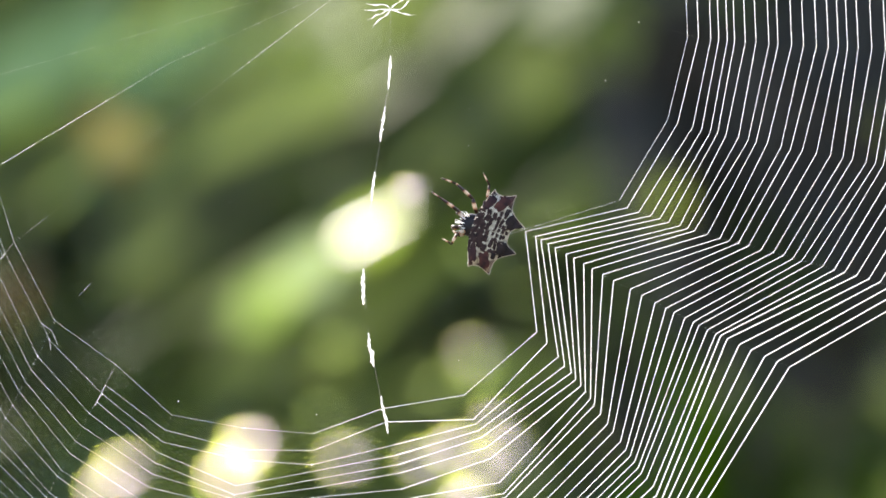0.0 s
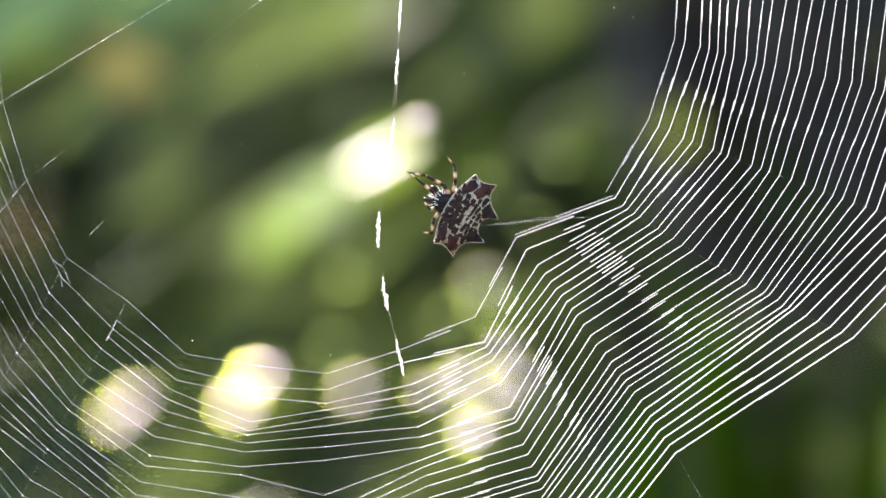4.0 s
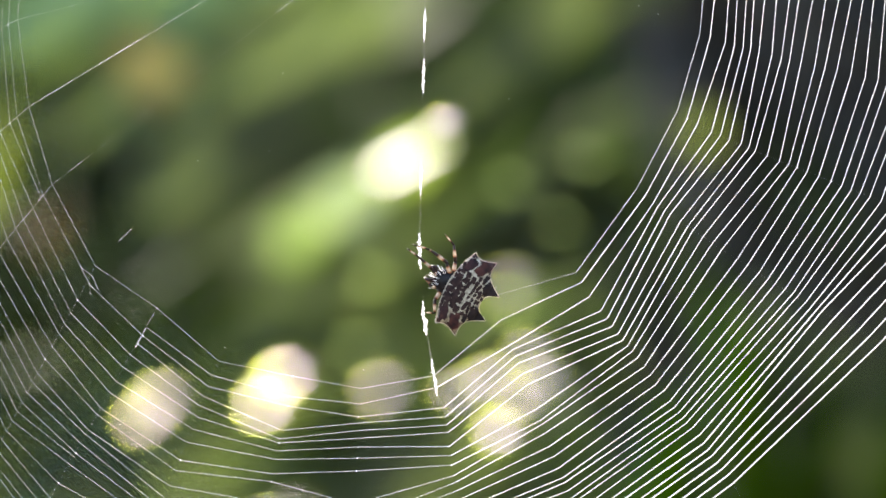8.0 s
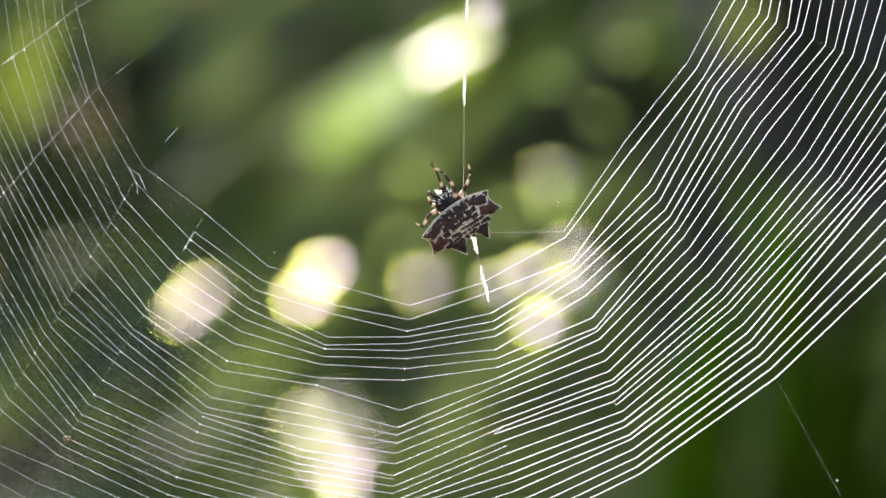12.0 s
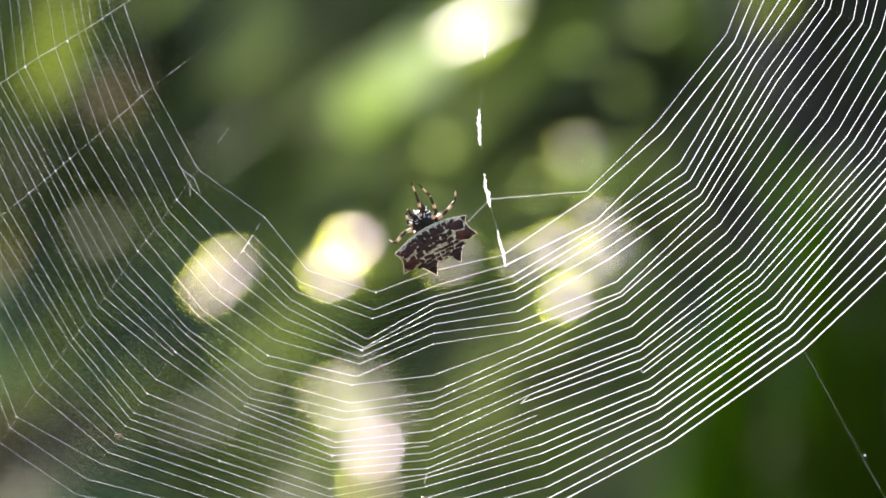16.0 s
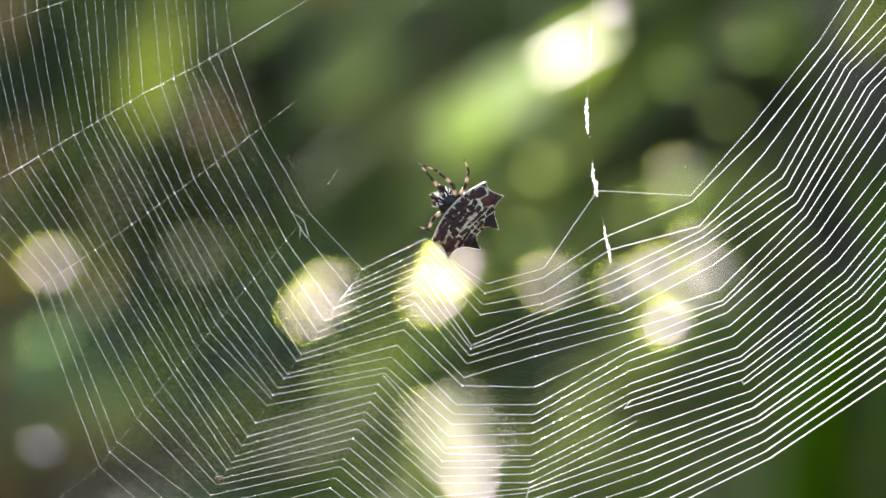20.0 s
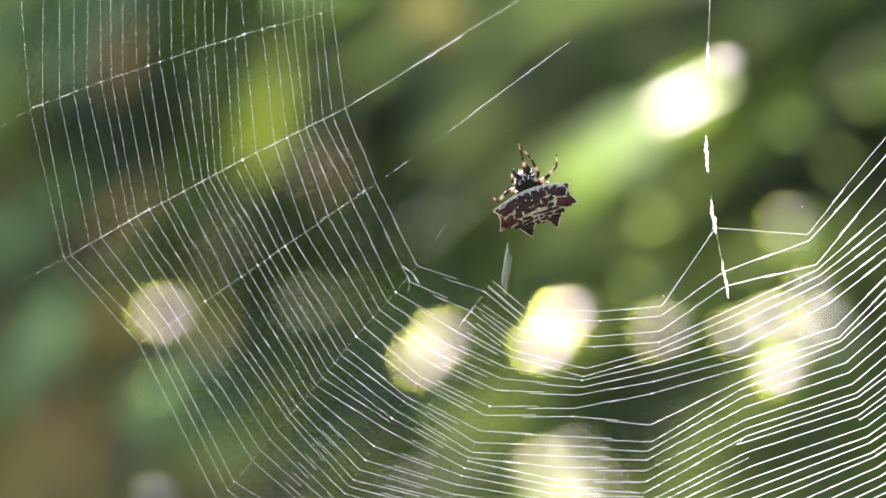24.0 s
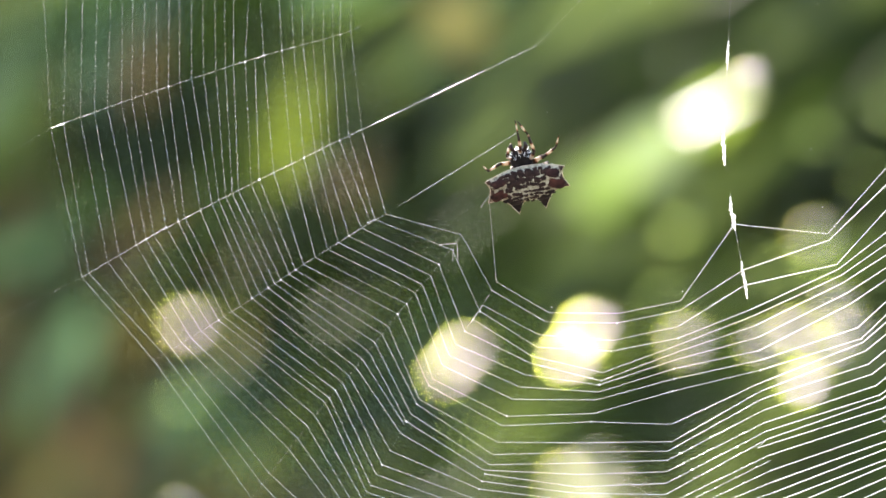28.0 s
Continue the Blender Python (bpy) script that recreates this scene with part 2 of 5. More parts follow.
radius(
    (0, 16.5, 18.9, 43.4, 4.8),
    (0.4, 16.5, 18.9, 43.4, 4.8),
    (0.65, 20.9, 16, 46.3, 2.4),
    (1, 21.4, 15.7, 46.6, 2.1),
    (2, 24.1, 14.4, 48.8, 0.8),
    (3, 23.7, 15, 48.8, 0.7),
    (6, 24.5, 16.2, 49, 0.6),
    (7, 24.1, 15.8, 49, 0.5),
    (8, 24.4, 16.2, 49, 0.4),
    (9, 25, 18, 49.1, 0.4),
    (10, 24.8, 17.6, 49.1, 0.3),
    (11, 24.9, 17.7, 49.2, 0.2),
    (12, 25.4, 18.1, 49.2, 0.2),
    (15, 25.2, 18.7, 49.21, 0.33),
    (16, 26.5, 18.3, 49.22, 0.38),
    (17, 26.3, 18.7, 49.22, 0.42),
    (18, 25.9, 19.6, 49.23, 0.47),
    (19, 25.6, 19.9, 49.23, 0.51),
    (20, 25.9, 20.1, 49.24, 0.56),
    (21, 25.6, 20.1, 49.24, 0.6),
    (22, 25.8, 20.5, 49.25, 0.69),
    (25, 25.8, 20.5, 49.27, 0.94),
    (26, 25.8, 20.5, 49.28, 1.03),
    (27, 25.8, 20.5, 49.29, 1.11),
    (28, 25.8, 20.5, 49.3, 1.2),
)
radius(
    (0, 17.6, 8.4, 32.7, -12.7),
    (0.4, 17.6, 8.4, 32.7, -12.7),
    (0.65, 15.3, 9.5, 33, -14.1),
    (1, 15, 9.6, 33, -14.2),
    (2, 12.9, 11.8, 30.2, -11.5),
    (3, 13, 12.5, 29.9, -10.4),
    (6, 17.9, 7.7, 33.9, -14),
    (7, 16.9, 7.8, 34, -14.1),
    (8, 18.1, 7.7, 34.1, -14.2),
    (9, 18, 9.5, 34.1, -14.3),
    (10, 18.1, 9.5, 34.2, -14.4),
    (11, 18.2, 9.8, 34.3, -14.4),
    (12, 19, 10.2, 34.3, -14.4),
    (15, 18.7, 10.7, 34.32, -14.22),
    (16, 19.4, 9.5, 34.32, -14.16),
    (17, 19.3, 11, 34.33, -14.1),
    (18, 19.3, 11.8, 34.35, -13.94),
    (19, 19.1, 11.6, 34.36, -13.78),
    (20, 19.1, 11.7, 34.38, -13.61),
    (21, 19.4, 12.6, 34.39, -13.45),
    (22, 19.3, 12.1, 34.41, -13.27),
    (25, 19.2, 13.6, 34.47, -12.74),
    (26, 18.9, 13.5, 34.48, -12.56),
    (27, 18.6, 13.3, 34.5, -12.38),
    (28, 18.3, 13.2, 34.52, -12.2),
)
radius(
    (0, 10.1, 1.9, 20.5, -23.7),
    (0.4, 10.1, 1.9, 20.5, -23.7),
    (0.65, 9.2, 1.8, 20.5, -23.7),
    (1, 9, 1.7, 20.5, -23.7),
    (2, 10, 0.9, 20.5, -23.7),
    (3, 10.5, 1.6, 20.5, -23.7),
    (6, 8.9, 3.9, 20.5, -23.7),
    (7, 8.5, 3.4, 20.5, -23.7),
    (8, 10.2, 2.5, 20.5, -23.7),
    (9, 10.9, 0.9, 20.5, -23.7),
    (10, 11.3, 0.3, 20.5, -23.7),
    (11, 11.3, 0.2, 20.5, -23.7),
    (12, 12.6, 0, 20.5, -23.7),
    (15, 11.5, 1.3, 20.53, -23.4),
    (16, 12.1, 1.5, 20.54, -23.3),
    (17, 12.2, 2.6, 20.55, -23.2),
    (18, 12.4, 3.1, 20.58, -22.9),
    (19, 12.4, 3.3, 20.61, -22.6),
    (20, 12.6, 3.5, 20.64, -22.3),
    (21, 12.9, 3.9, 20.67, -22),
    (22, 13.1, 4.1, 20.71, -21.62),
    (25, 12.9, 4.8, 20.82, -20.5),
    (26, 12.8, 5.1, 20.84, -20.3),
    (27, 12.7, 5.4, 20.86, -20.1),
    (28, 12.5, 5.8, 20.88, -19.9),
)
radius(
    (0, 1.8, 0.9, 7, -30.6),
    (0.4, 1.8, 0.9, 7, -30.6),
    (0.65, 1.4, 1, 7, -30.6),
    (1, 1.4, 1, 7, -30.6),
    (2, 1.8, -0.6, 7, -30.6),
    (3, 2.2, 0.1, 7, -30.6),
    (6, 3.6, -1.9, 7, -30.6),
    (7, 3.4, -2.4, 7, -30.6),
    (8, 3.4, -2.9, 7, -30.6),
    (9, 3, -2.7, 7, -30.6),
    (10, 3, -2.4, 7, -30.6),
    (11, 3.1, -2.7, 7, -30.6),
    (12, 4.2, -4.4, 7, -30.6),
    (15, 2.7, -2.6, 7, -30.6),
    (16, 3, -2.9, 7, -30.6),
    (17, 3.4, -1.5, 7, -30.6),
    (18, 3.6, -1.2, 7, -30.6),
    (19, 3.7, -0.4, 7, -30.6),
    (20, 3.9, 0.1, 7, -30.6),
    (21, 4.1, 0.4, 7, -30.6),
    (22, 4.2, 0.6, 7, -30.6),
    (25, 4.4, 1.5, 7, -30.6),
    (26, 4.1, 1.6, 7, -30.6),
    (27, 3.9, 2.2, 7, -30.6),
    (28, 3.8, 2.6, 7, -30.6),
)
radius(
    (0, -5.3, -2, -5.2, -31.8),
    (0.4, -5.3, -2, -5.2, -31.8),
    (0.65, -5.8, -1.8, -5.2, -31.8),
    (1, -5.9, -1.7, -5.2, -31.8),
    (2, -5.6, -3, -5.2, -31.8),
    (3, -5.3, -2.7, -5.2, -31.8),
    (6, -4.1, -4.5, -5.2, -31.8),
    (7, -4.3, -4.7, -5.2, -31.8),
    (8, -4.1, -4.5, -5.2, -31.8),
    (9, -3.8, -5.5, -5.2, -31.8),
    (10, -3.8, -6.3, -5.2, -31.8),
    (11, -3.6, -6.7, -5.2, -31.8),
    (12, -3.2, -7, -5.2, -31.8),
    (15, -4.4, -6.1, -5.2, -31.8),
    (16, -3.2, -6.8, -5.2, -31.8),
    (17, -3, -6, -5.2, -31.8),
    (18, -2.8, -5.5, -5.2, -31.8),
    (19, -2.6, -5.2, -5.2, -31.8),
    (20, -2.6, -4.1, -5.2, -31.8),
    (21, -2.3, -3.9, -5.2, -31.8),
    (22, -2.1, -3.8, -5.2, -31.8),
    (25, -2.1, -2.6, -5.2, -31.8),
    (26, -2.4, -2.2, -5.2, -31.8),
    (27, -2.8, -1.8, -5.2, -31.8),
    (28, -2.7, -1.3, -5.2, -31.8),
)
radius(
    (0, -12.5, -1.4, -16.8, -32.4),
    (0.4, -12.5, -1.4, -16.8, -32.4),
    (0.65, -13.1, -1.1, -16.8, -32.4),
    (1, -13.1, -1, -16.8, -32.4),
    (2, -12.7, -2.2, -16.8, -32.4),
    (3, -12.4, -2, -16.8, -32.4),
    (6, -11.3, -3.3, -16.8, -32.4),
    (7, -11.5, -3.4, -16.8, -32.4),
    (8, -11.3, -3.2, -16.8, -32.4),
    (9, -11.3, -4.3, -16.8, -32.4),
    (10, -11.1, -4.6, -16.8, -32.4),
    (11, -11, -5, -16.8, -32.4),
    (12, -10.6, -5, -16.8, -32.4),
    (15, -9.3, -9.2, -16.2, -32.4),
    (16, -9.5, -9.2, -16.1, -32.4),
    (17, -9.7, -6.8, -15.9, -32.4),
    (18, -8.4, -5.7, -15.3, -32.2),
    (19, -9, -6.2, -14.7, -32),
    (20, -9.3, -6, -14.2, -31.8),
    (21, -10, -6, -14.4, -31.8),
    (22, -8.5, -4.1, -14.6, -31.8),
    (25, -8.9, -2.6, -15.3, -31.8),
    (26, -9.3, -2.3, -15.3, -31.8),
    (27, -9.6, -2.2, -15.3, -31.8),
    (28, -9.3, -1.7, -15.3, -31.8),
)
radius(
    (0, -19.8, -0.1, -28.9, -29.5),
    (0.4, -19.8, -0.1, -28.9, -29.5),
    (0.65, -20.1, 0.2, -28.9, -29.5),
    (1, -20.2, 0.3, -28.9, -29.5),
    (2, -20, -0.9, -28.9, -29.5),
    (3, -19.8, -0.7, -28.9, -29.5),
    (6, -18.6, -2.1, -28.9, -29.5),
    (7, -19, -1.9, -28.9, -29.5),
    (8, -18.7, -1.7, -28.9, -29.5),
    (9, -18.7, -2.3, -28.9, -29.5),
    (10, -18.5, -2.6, -28.9, -29.5),
    (11, -18.4, -3, -28.9, -29.5),
    (12, -17.8, -3, -28.9, -29.5),
    (15, -16.7, -7, -27.7, -29.9),
    (16, -16.6, -6, -27.3, -30),
    (17, -16.1, -7.7, -26.9, -30.1),
    (18, -15.5, -7.9, -26.4, -29.5),
    (19, -16.2, -6.5, -25.9, -28.9),
    (20, -14.6, -0.5, -25.5, -28.4),
    (21, -14.8, -1, -25.5, -28.7),
    (22, -15.1, -2.8, -25.5, -28.9),
    (25, -16.2, -2.3, -25.8, -30.1),
    (26, -15.9, -2.1, -25.8, -30.1),
    (27, -16.3, -1.9, -25.8, -30.1),
    (28, -16.2, -1.5, -25.8, -30.1),
)
radius(
    (0, -25.6, 5.1, -40, -26.6),
    (0.4, -25.6, 5.1, -40, -26.6),
    (0.65, -26.2, 5.5, -40, -26.6),
    (1, -26.3, 5.5, -40, -26.6),
    (2, -26.2, 4.3, -40, -26.6),
    (3, -25.9, 4.8, -40, -26.6),
    (6, -24.8, 3.4, -40, -26.6),
    (7, -24.9, 3.4, -40, -26.6),
    (8, -25.1, 3.8, -40, -26.6),
    (9, -24.9, 3.1, -40, -26.6),
    (10, -24.8, 2.9, -40, -26.6),
    (11, -24.8, 2.6, -40, -26.6),
    (12, -24.3, 2.5, -40, -26.6),
    (15, -21.8, 0.6, -38.5, -27.8),
    (16, -21.1, -0.5, -37.8, -28.9),
    (17, -21.3, -1.2, -37.1, -30.1),
    (18, -21, -1.4, -37.4, -30.1),
    (19, -21.4, -1.6, -37.8, -30.1),
    (20, -21.2, -3.2, -38.2, -30.1),
    (21, -20.8, -3.4, -37.9, -29.8),
    (22, -20.9, -2.1, -37.6, -29.4),
    (25, -19.5, 0.5, -36.8, -28.4),
    (26, -21.3, 1.4, -36.8, -28.4),
    (27, -21.5, 1.7, -36.8, -28.4),
    (28, -21.6, 1.3, -36.8, -28.4),
)
radius(
    (0, -31.8, 9.3, -48.25, -23.76),
    (0.4, -31.8, 9.3, -48.25, -23.76),
    (0.65, -32.5, 9.6, -48.25, -23.76),
    (1, -32.5, 9.7, -48.25, -23.76),
    (2, -32.3, 8.6, -48.25, -23.76),
    (3, -32, 8.9, -48.25, -23.76),
    (6, -31.1, 7.4, -48.25, -23.76),
    (7, -31.3, 7.7, -48.25, -23.76),
    (8, -31.4, 7.8, -48.25, -23.76),
    (9, -31.6, 7.5, -48.25, -23.76),
    (10, -31.5, 7.3, -48.25, -23.76),
    (11, -31.4, 7, -48.25, -23.76),
    (12, -30.7, 7.1, -48.25, -23.76),
    (15, -28.8, 4.9, -48.25, -23.76),
    (16, -27.9, 4.1, -48.25, -23.76),
    (17, -27.8, 3.6, -48.25, -23.76),
    (18, -27.4, 3.4, -48.25, -23.76),
    (19, -27.7, 3.3, -48.25, -23.76),
    (20, -26.7, 2.1, -48.25, -23.76),
    (21, -26.5, 2.1, -48.25, -23.76),
    (22, -27.2, 2, -48.04, -23.33),
    (25, -27, 1.9, -47.41, -22.06),
    (26, -23.8, 7.7, -47.2, -21.63),
    (27, -23.8, 8.6, -46.99, -21.21),
    (28, -25.1, 6.4, -46.79, -20.79),
)
radius(
    (0, -36, 17.6, -55.01, -5.73),
    (0.4, -36, 17.6, -55.01, -5.73),
    (0.65, -36.7, 17.9, -55.01, -5.73),
    (1, -36.8, 18, -55.01, -5.73),
    (2, -36.6, 16.5, -55.01, -5.73),
    (3, -36.2, 17.1, -55.01, -5.73),
    (6, -35.2, 15.7, -55.01, -5.73),
    (7, -35.5, 15.9, -55.01, -5.73),
    (8, -35.8, 16.4, -55.01, -5.73),
    (9, -35.8, 15.7, -55.01, -5.73),
    (10, -35.8, 15.5, -55.01, -5.73),
    (11, -35.9, 15.3, -55.01, -5.73),
    (12, -35.2, 15.4, -55.01, -5.73),
    (15, -33.4, 13.5, -55.01, -5.73),
    (16, -32.5, 12.8, -55.01, -5.73),
    (17, -32.8, 12.3, -55.01, -5.73),
    (18, -32.2, 12.3, -55.01, -5.73),
    (19, -32.4, 12, -55.01, -5.73),
    (20, -31.6, 11, -55.01, -5.73),
    (21, -31.1, 10.8, -55.01, -5.73),
    (22, -31.5, 10.8, -55.28, -5.85),
    (25, -31.3, 9.6, -56.09, -6.22),
    (26, -32.7, 8.8, -56.36, -6.35),
    (27, -32.8, 8.7, -56.63, -6.47),
    (28, -32.9, 8.5, -56.9, -6.6),
)
radius(
    (0, -38.4, 25, -63.06, 3.17),
    (0.4, -38.4, 25, -63.06, 3.17),
    (0.65, -38.4, 25, -63.06, 3.17),
    (1, -38.4, 25, -63.06, 3.17),
    (2, -38.4, 25, -63.06, 3.17),
    (3, -38.4, 25, -63.06, 3.17),
    (6, -37.9, 24.1, -63.06, 3.17),
    (7, -37.8, 23.9, -63.06, 3.17),
    (8, -38.3, 24.4, -63.06, 3.17),
    (9, -38.4, 24, -63.06, 3.17),
    (10, -38.5, 23.8, -63.06, 3.17),
    (11, -38.2, 23.4, -63.06, 3.17),
    (12, -37.6, 23.5, -63.06, 3.17),
    (15, -36, 21.5, -63.06, 3.17),
    (16, -35.6, 21.3, -63.06, 3.17),
    (17, -35.6, 20.7, -63.06, 3.17),
    (18, -35.5, 20.6, -63.06, 3.17),
    (19, -35.5, 20.1, -63.06, 3.17),
    (20, -34.7, 19.5, -63.06, 3.17),
    (21, -34.5, 19.5, -63.06, 3.17),
    (22, -34.7, 19, -63.24, 3),
    (25, -34.5, 17.8, -63.8, 2.49),
    (26, -34.9, 17.5, -63.98, 2.32),
    (27, -35.1, 17.3, -64.16, 2.14),
    (28, -35.4, 17.1, -64.35, 1.97),
)
radius(
    (0, -38.5, 34.9, -66.85, 18.77),
    (0.4, -38.5, 34.9, -66.85, 18.77),
    (0.65, -38.5, 34.9, -66.85, 18.77),
    (1, -38.5, 34.9, -66.85, 18.77),
    (2, -38.5, 34.9, -66.85, 18.77),
    (3, -38.5, 34.9, -66.85, 18.77),
    (6, -38.8, 34.2, -66.85, 18.77),
    (7, -38.9, 34, -66.85, 18.77),
    (8, -39.1, 33.8, -66.85, 18.77),
    (9, -39.2, 33.6, -66.85, 18.77),
    (10, -39.3, 33.3, -66.85, 18.77),
    (11, -39.4, 33.1, -66.85, 18.77),
    (12, -38.9, 32.7, -66.85, 18.77),
    (15, -37.6, 31.5, -66.85, 18.77),
    (16, -37.2, 31.1, -66.85, 18.77),
    (17, -36.8, 30.6, -66.85, 18.77),
    (18, -36.3, 30.2, -66.85, 18.77),
    (19, -35.9, 29.8, -66.85, 18.77),
    (20, -35.4, 29.4, -66.85, 18.77),
    (21, -35.5, 29.1, -66.85, 18.77),
    (22, -35.6, 28.8, -66.95, 18.57),
    (25, -35.9, 27.8, -67.27, 17.98),
    (26, -36.1, 27.1, -67.37, 17.78),
    (27, -36.3, 27.2, -67.48, 17.58),
    (28, -36.5, 27.1, -67.58, 17.38),
)
radius(
    (0, -40, 44.7, -67.5, 37.2),
    (0.4, -40, 44.7, -67.5, 37.2),
    (0.65, -40, 44.7, -67.5, 37.2),
    (1, -40, 44.7, -67.5, 37.2),
    (2, -40, 44.7, -67.5, 37.2),
    (3, -40, 44.7, -67.5, 37.2),
    (6, -40, 44.7, -67.5, 37.2),
    (7, -40, 44.7, -67.5, 37.2),
    (8, -40, 44.7, -67.5, 37.2),
    (9, -40, 44.7, -67.5, 37.2),
    (10, -40, 44.7, -67.5, 37.2),
    (11, -40, 44.7, -67.5, 37.2),
    (12, -39.8, 44.3, -67.5, 37.2),
    (15, -39.1, 43, -67.5, 37.2),
    (16, -38.9, 42.6, -67.5, 37.2),
    (17, -38.7, 42.2, -67.5, 37.2),
    (18, -38.5, 41.8, -67.5, 37.2),
    (19, -38.3, 41.4, -67.5, 37.2),
    (20, -38.1, 41, -67.5, 37.2),
    (21, -37.9, 40.5, -67.5, 37.2),
    (22, -37.7, 40.1, -67.5, 37.2),
    (25, -37.1, 38.9, -67.5, 37.2),
    (26, -37.3, 38.6, -67.5, 37.2),
    (27, -37.5, 38.3, -67.5, 37.2),
    (28, -37.7, 38, -67.5, 37.2),
)

# The upright through the hub: seconds, then seven places down it (x, z), in millimetres.
UPRIGHT = (
    (0, (2.6, 41.6), (2.5, 35.1), (1.8, 29.8), (0.8, 23.4), (-0.2, 13.1), (0.6, 6.6), (2.0, -0.1)),
    (0.4, (2.6, 41.6), (2.5, 35.1), (1.8, 29.8), (0.8, 23.4), (-0.2, 13.1), (0.6, 6.6), (2.0, -0.1)),
    (0.65, (2.4, 41.5), (1.8, 35.9), (1.1, 29.9), (0.4, 23.7), (-0.6, 13.4), (0.2, 6.8), (1.4, 0.1)),
    (1, (2.4, 41.5), (1.7, 36.0), (1.0, 29.9), (0.3, 23.8), (-0.6, 13.5), (0.1, 6.8), (1.3, 0.2)),
    (2, (3.1, 39.6), (2.3, 34.0), (1.8, 28.7), (1.0, 22.6), (-0.1, 12.2), (0.5, 5.3), (1.8, -1.2)),
    (3, (3.0, 39.5), (2.5, 34.0), (2.0, 28.7), (1.1, 22.7), (-0.1, 12.5), (0.6, 5.7), (2.1, -0.8)),
    (6, (2.9, 38.9), (3.0, 32.4), (3.2, 26.9), (3.6, 17.0), (1.7, 9.5), (2.1, 3.2), (3.4, -3.3)),
    (7, (2.8, 38.9), (3.2, 32.1), (3.4, 26.3), (3.7, 16.2), (1.1, 9.5), (1.8, 3.1), (3.4, -3.2)),
    (8, (2.6, 38.9), (2.4, 32.8), (2.3, 27.6), (2.0, 16.8), (1.9, 9.6), (2.4, 2.7), (3.4, -3.4)),
    (9, (2.7, 39.1), (2.5, 31.9), (2.0, 26.0), (2.0, 15.3), (2.0, 3.6), (2.7, 1.3), (3.4, -3.1)),
    (10, (2.7, 39.3), (2.5, 31.1), (2.0, 26.0), (1.8, 15.0), (1.9, 3.4), (2.6, 1.0), (3.1, -3.3)),
    (11, (2.8, 39.5), (2.6, 30.2), (2.0, 24.7), (1.6, 14.6), (1.6, 2.8), (2.4, 0.6), (3.2, -3.7)),
    (12, (2.8, 39.4), (2.6, 30.2), (2.6, 24.1), (2.3, 15.1), (2.2, 2.8), (3.2, 0.0), (4.4, -4.8)),
    (15, (3.2, 43.0), (3.1, 38.0), (2.7, 32.5), (1.3, 16.8), (0.1, 8.7), (1.1, 2.0), (2.9, -3.8)),
    (16, (3.2, 43.0), (3.1, 38.0), (2.7, 32.5), (1.6, 17.3), (1.0, 8.7), (1.8, 2.2), (3.3, -3.8)),
    (17, (3.2, 43.0), (3.1, 38.0), (2.8, 32.5), (1.9, 17.8), (1.2, 10.7), (2.0, 4.2), (3.5, -2.5)),
    (18, (3.2, 43.0), (3.1, 38.0), (2.8, 32.5), (2.0, 18.8), (1.4, 11.2), (2.3, 4.7), (3.8, -1.9)),
    (19, (3.2, 43.0), (3.1, 38.0), (2.9, 32.5), (2.2, 19.4), (1.7, 11.9), (2.5, 5.1), (3.8, -1.3)),
    (20, (3.2, 43.0), (3.1, 38.0), (2.9, 32.5), (2.3, 20.1), (1.9, 12.3), (2.7, 5.7), (4.0, -0.9)),
    (21, (3.2, 43.0), (3.1, 38.0), (3.0, 32.5), (2.3, 20.8), (2.1, 12.8), (3.0, 6.1), (4.2, -0.5)),
    (22, (3.2, 43.0), (3.1, 38.0), (3.0, 32.5), (2.3, 21.4), (2.4, 13.0), (3.2, 6.3), (4.4, -0.2)),
    (25, (3.2, 43.0), (3.1, 38.0), (3.1, 32.5), (2.8, 24.0), (2.6, 13.9), (3.3, 7.4), (4.5, 0.9)),
    (26, (3.2, 43.0), (3.1, 38.0), (3.0, 32.5), (2.5, 24.2), (2.3, 14.5), (3.0, 7.8), (4.3, 1.2)),
    (27, (3.2, 43.0), (3.1, 38.0), (2.8, 32.5), (2.2, 24.5), (2.0, 14.8), (2.7, 8.1), (3.9, 1.3)),
    (28, (3.2, 43.0), (3.1, 38.0), (2.6, 32.5), (2.2, 24.7), (1.8, 15.3), (2.7, 8.5), (3.9, 1.7)),
)
# Where the newest thread crosses the upright, from the time that it is laid there.
CROSSES_UPRIGHT = {15.0: (1.7, 1.5), 16.0: (2.1, 1.3), 17.0: (2.4, 3.1), 18.0: (2.6, 3.4), 19.0: (2.8, 4.1), 20.0: (3.0, 4.6), 21.0: (3.2, 5.0), 22.0: (3.5, 5.3), 25.0: (3.5, 6.2), 26.0: (3.2, 6.7), 27.0: (3.0, 7.0), 28.0: (2.9, 7.4)}
# Where the spider holds a radius aside late on.
HELD = {25.0: (-17.6, 18.7), 26.0: (-18.8, 17.1), 27.0: (-18.9, 17.0), 28.0: (-19.1, 17.0)}
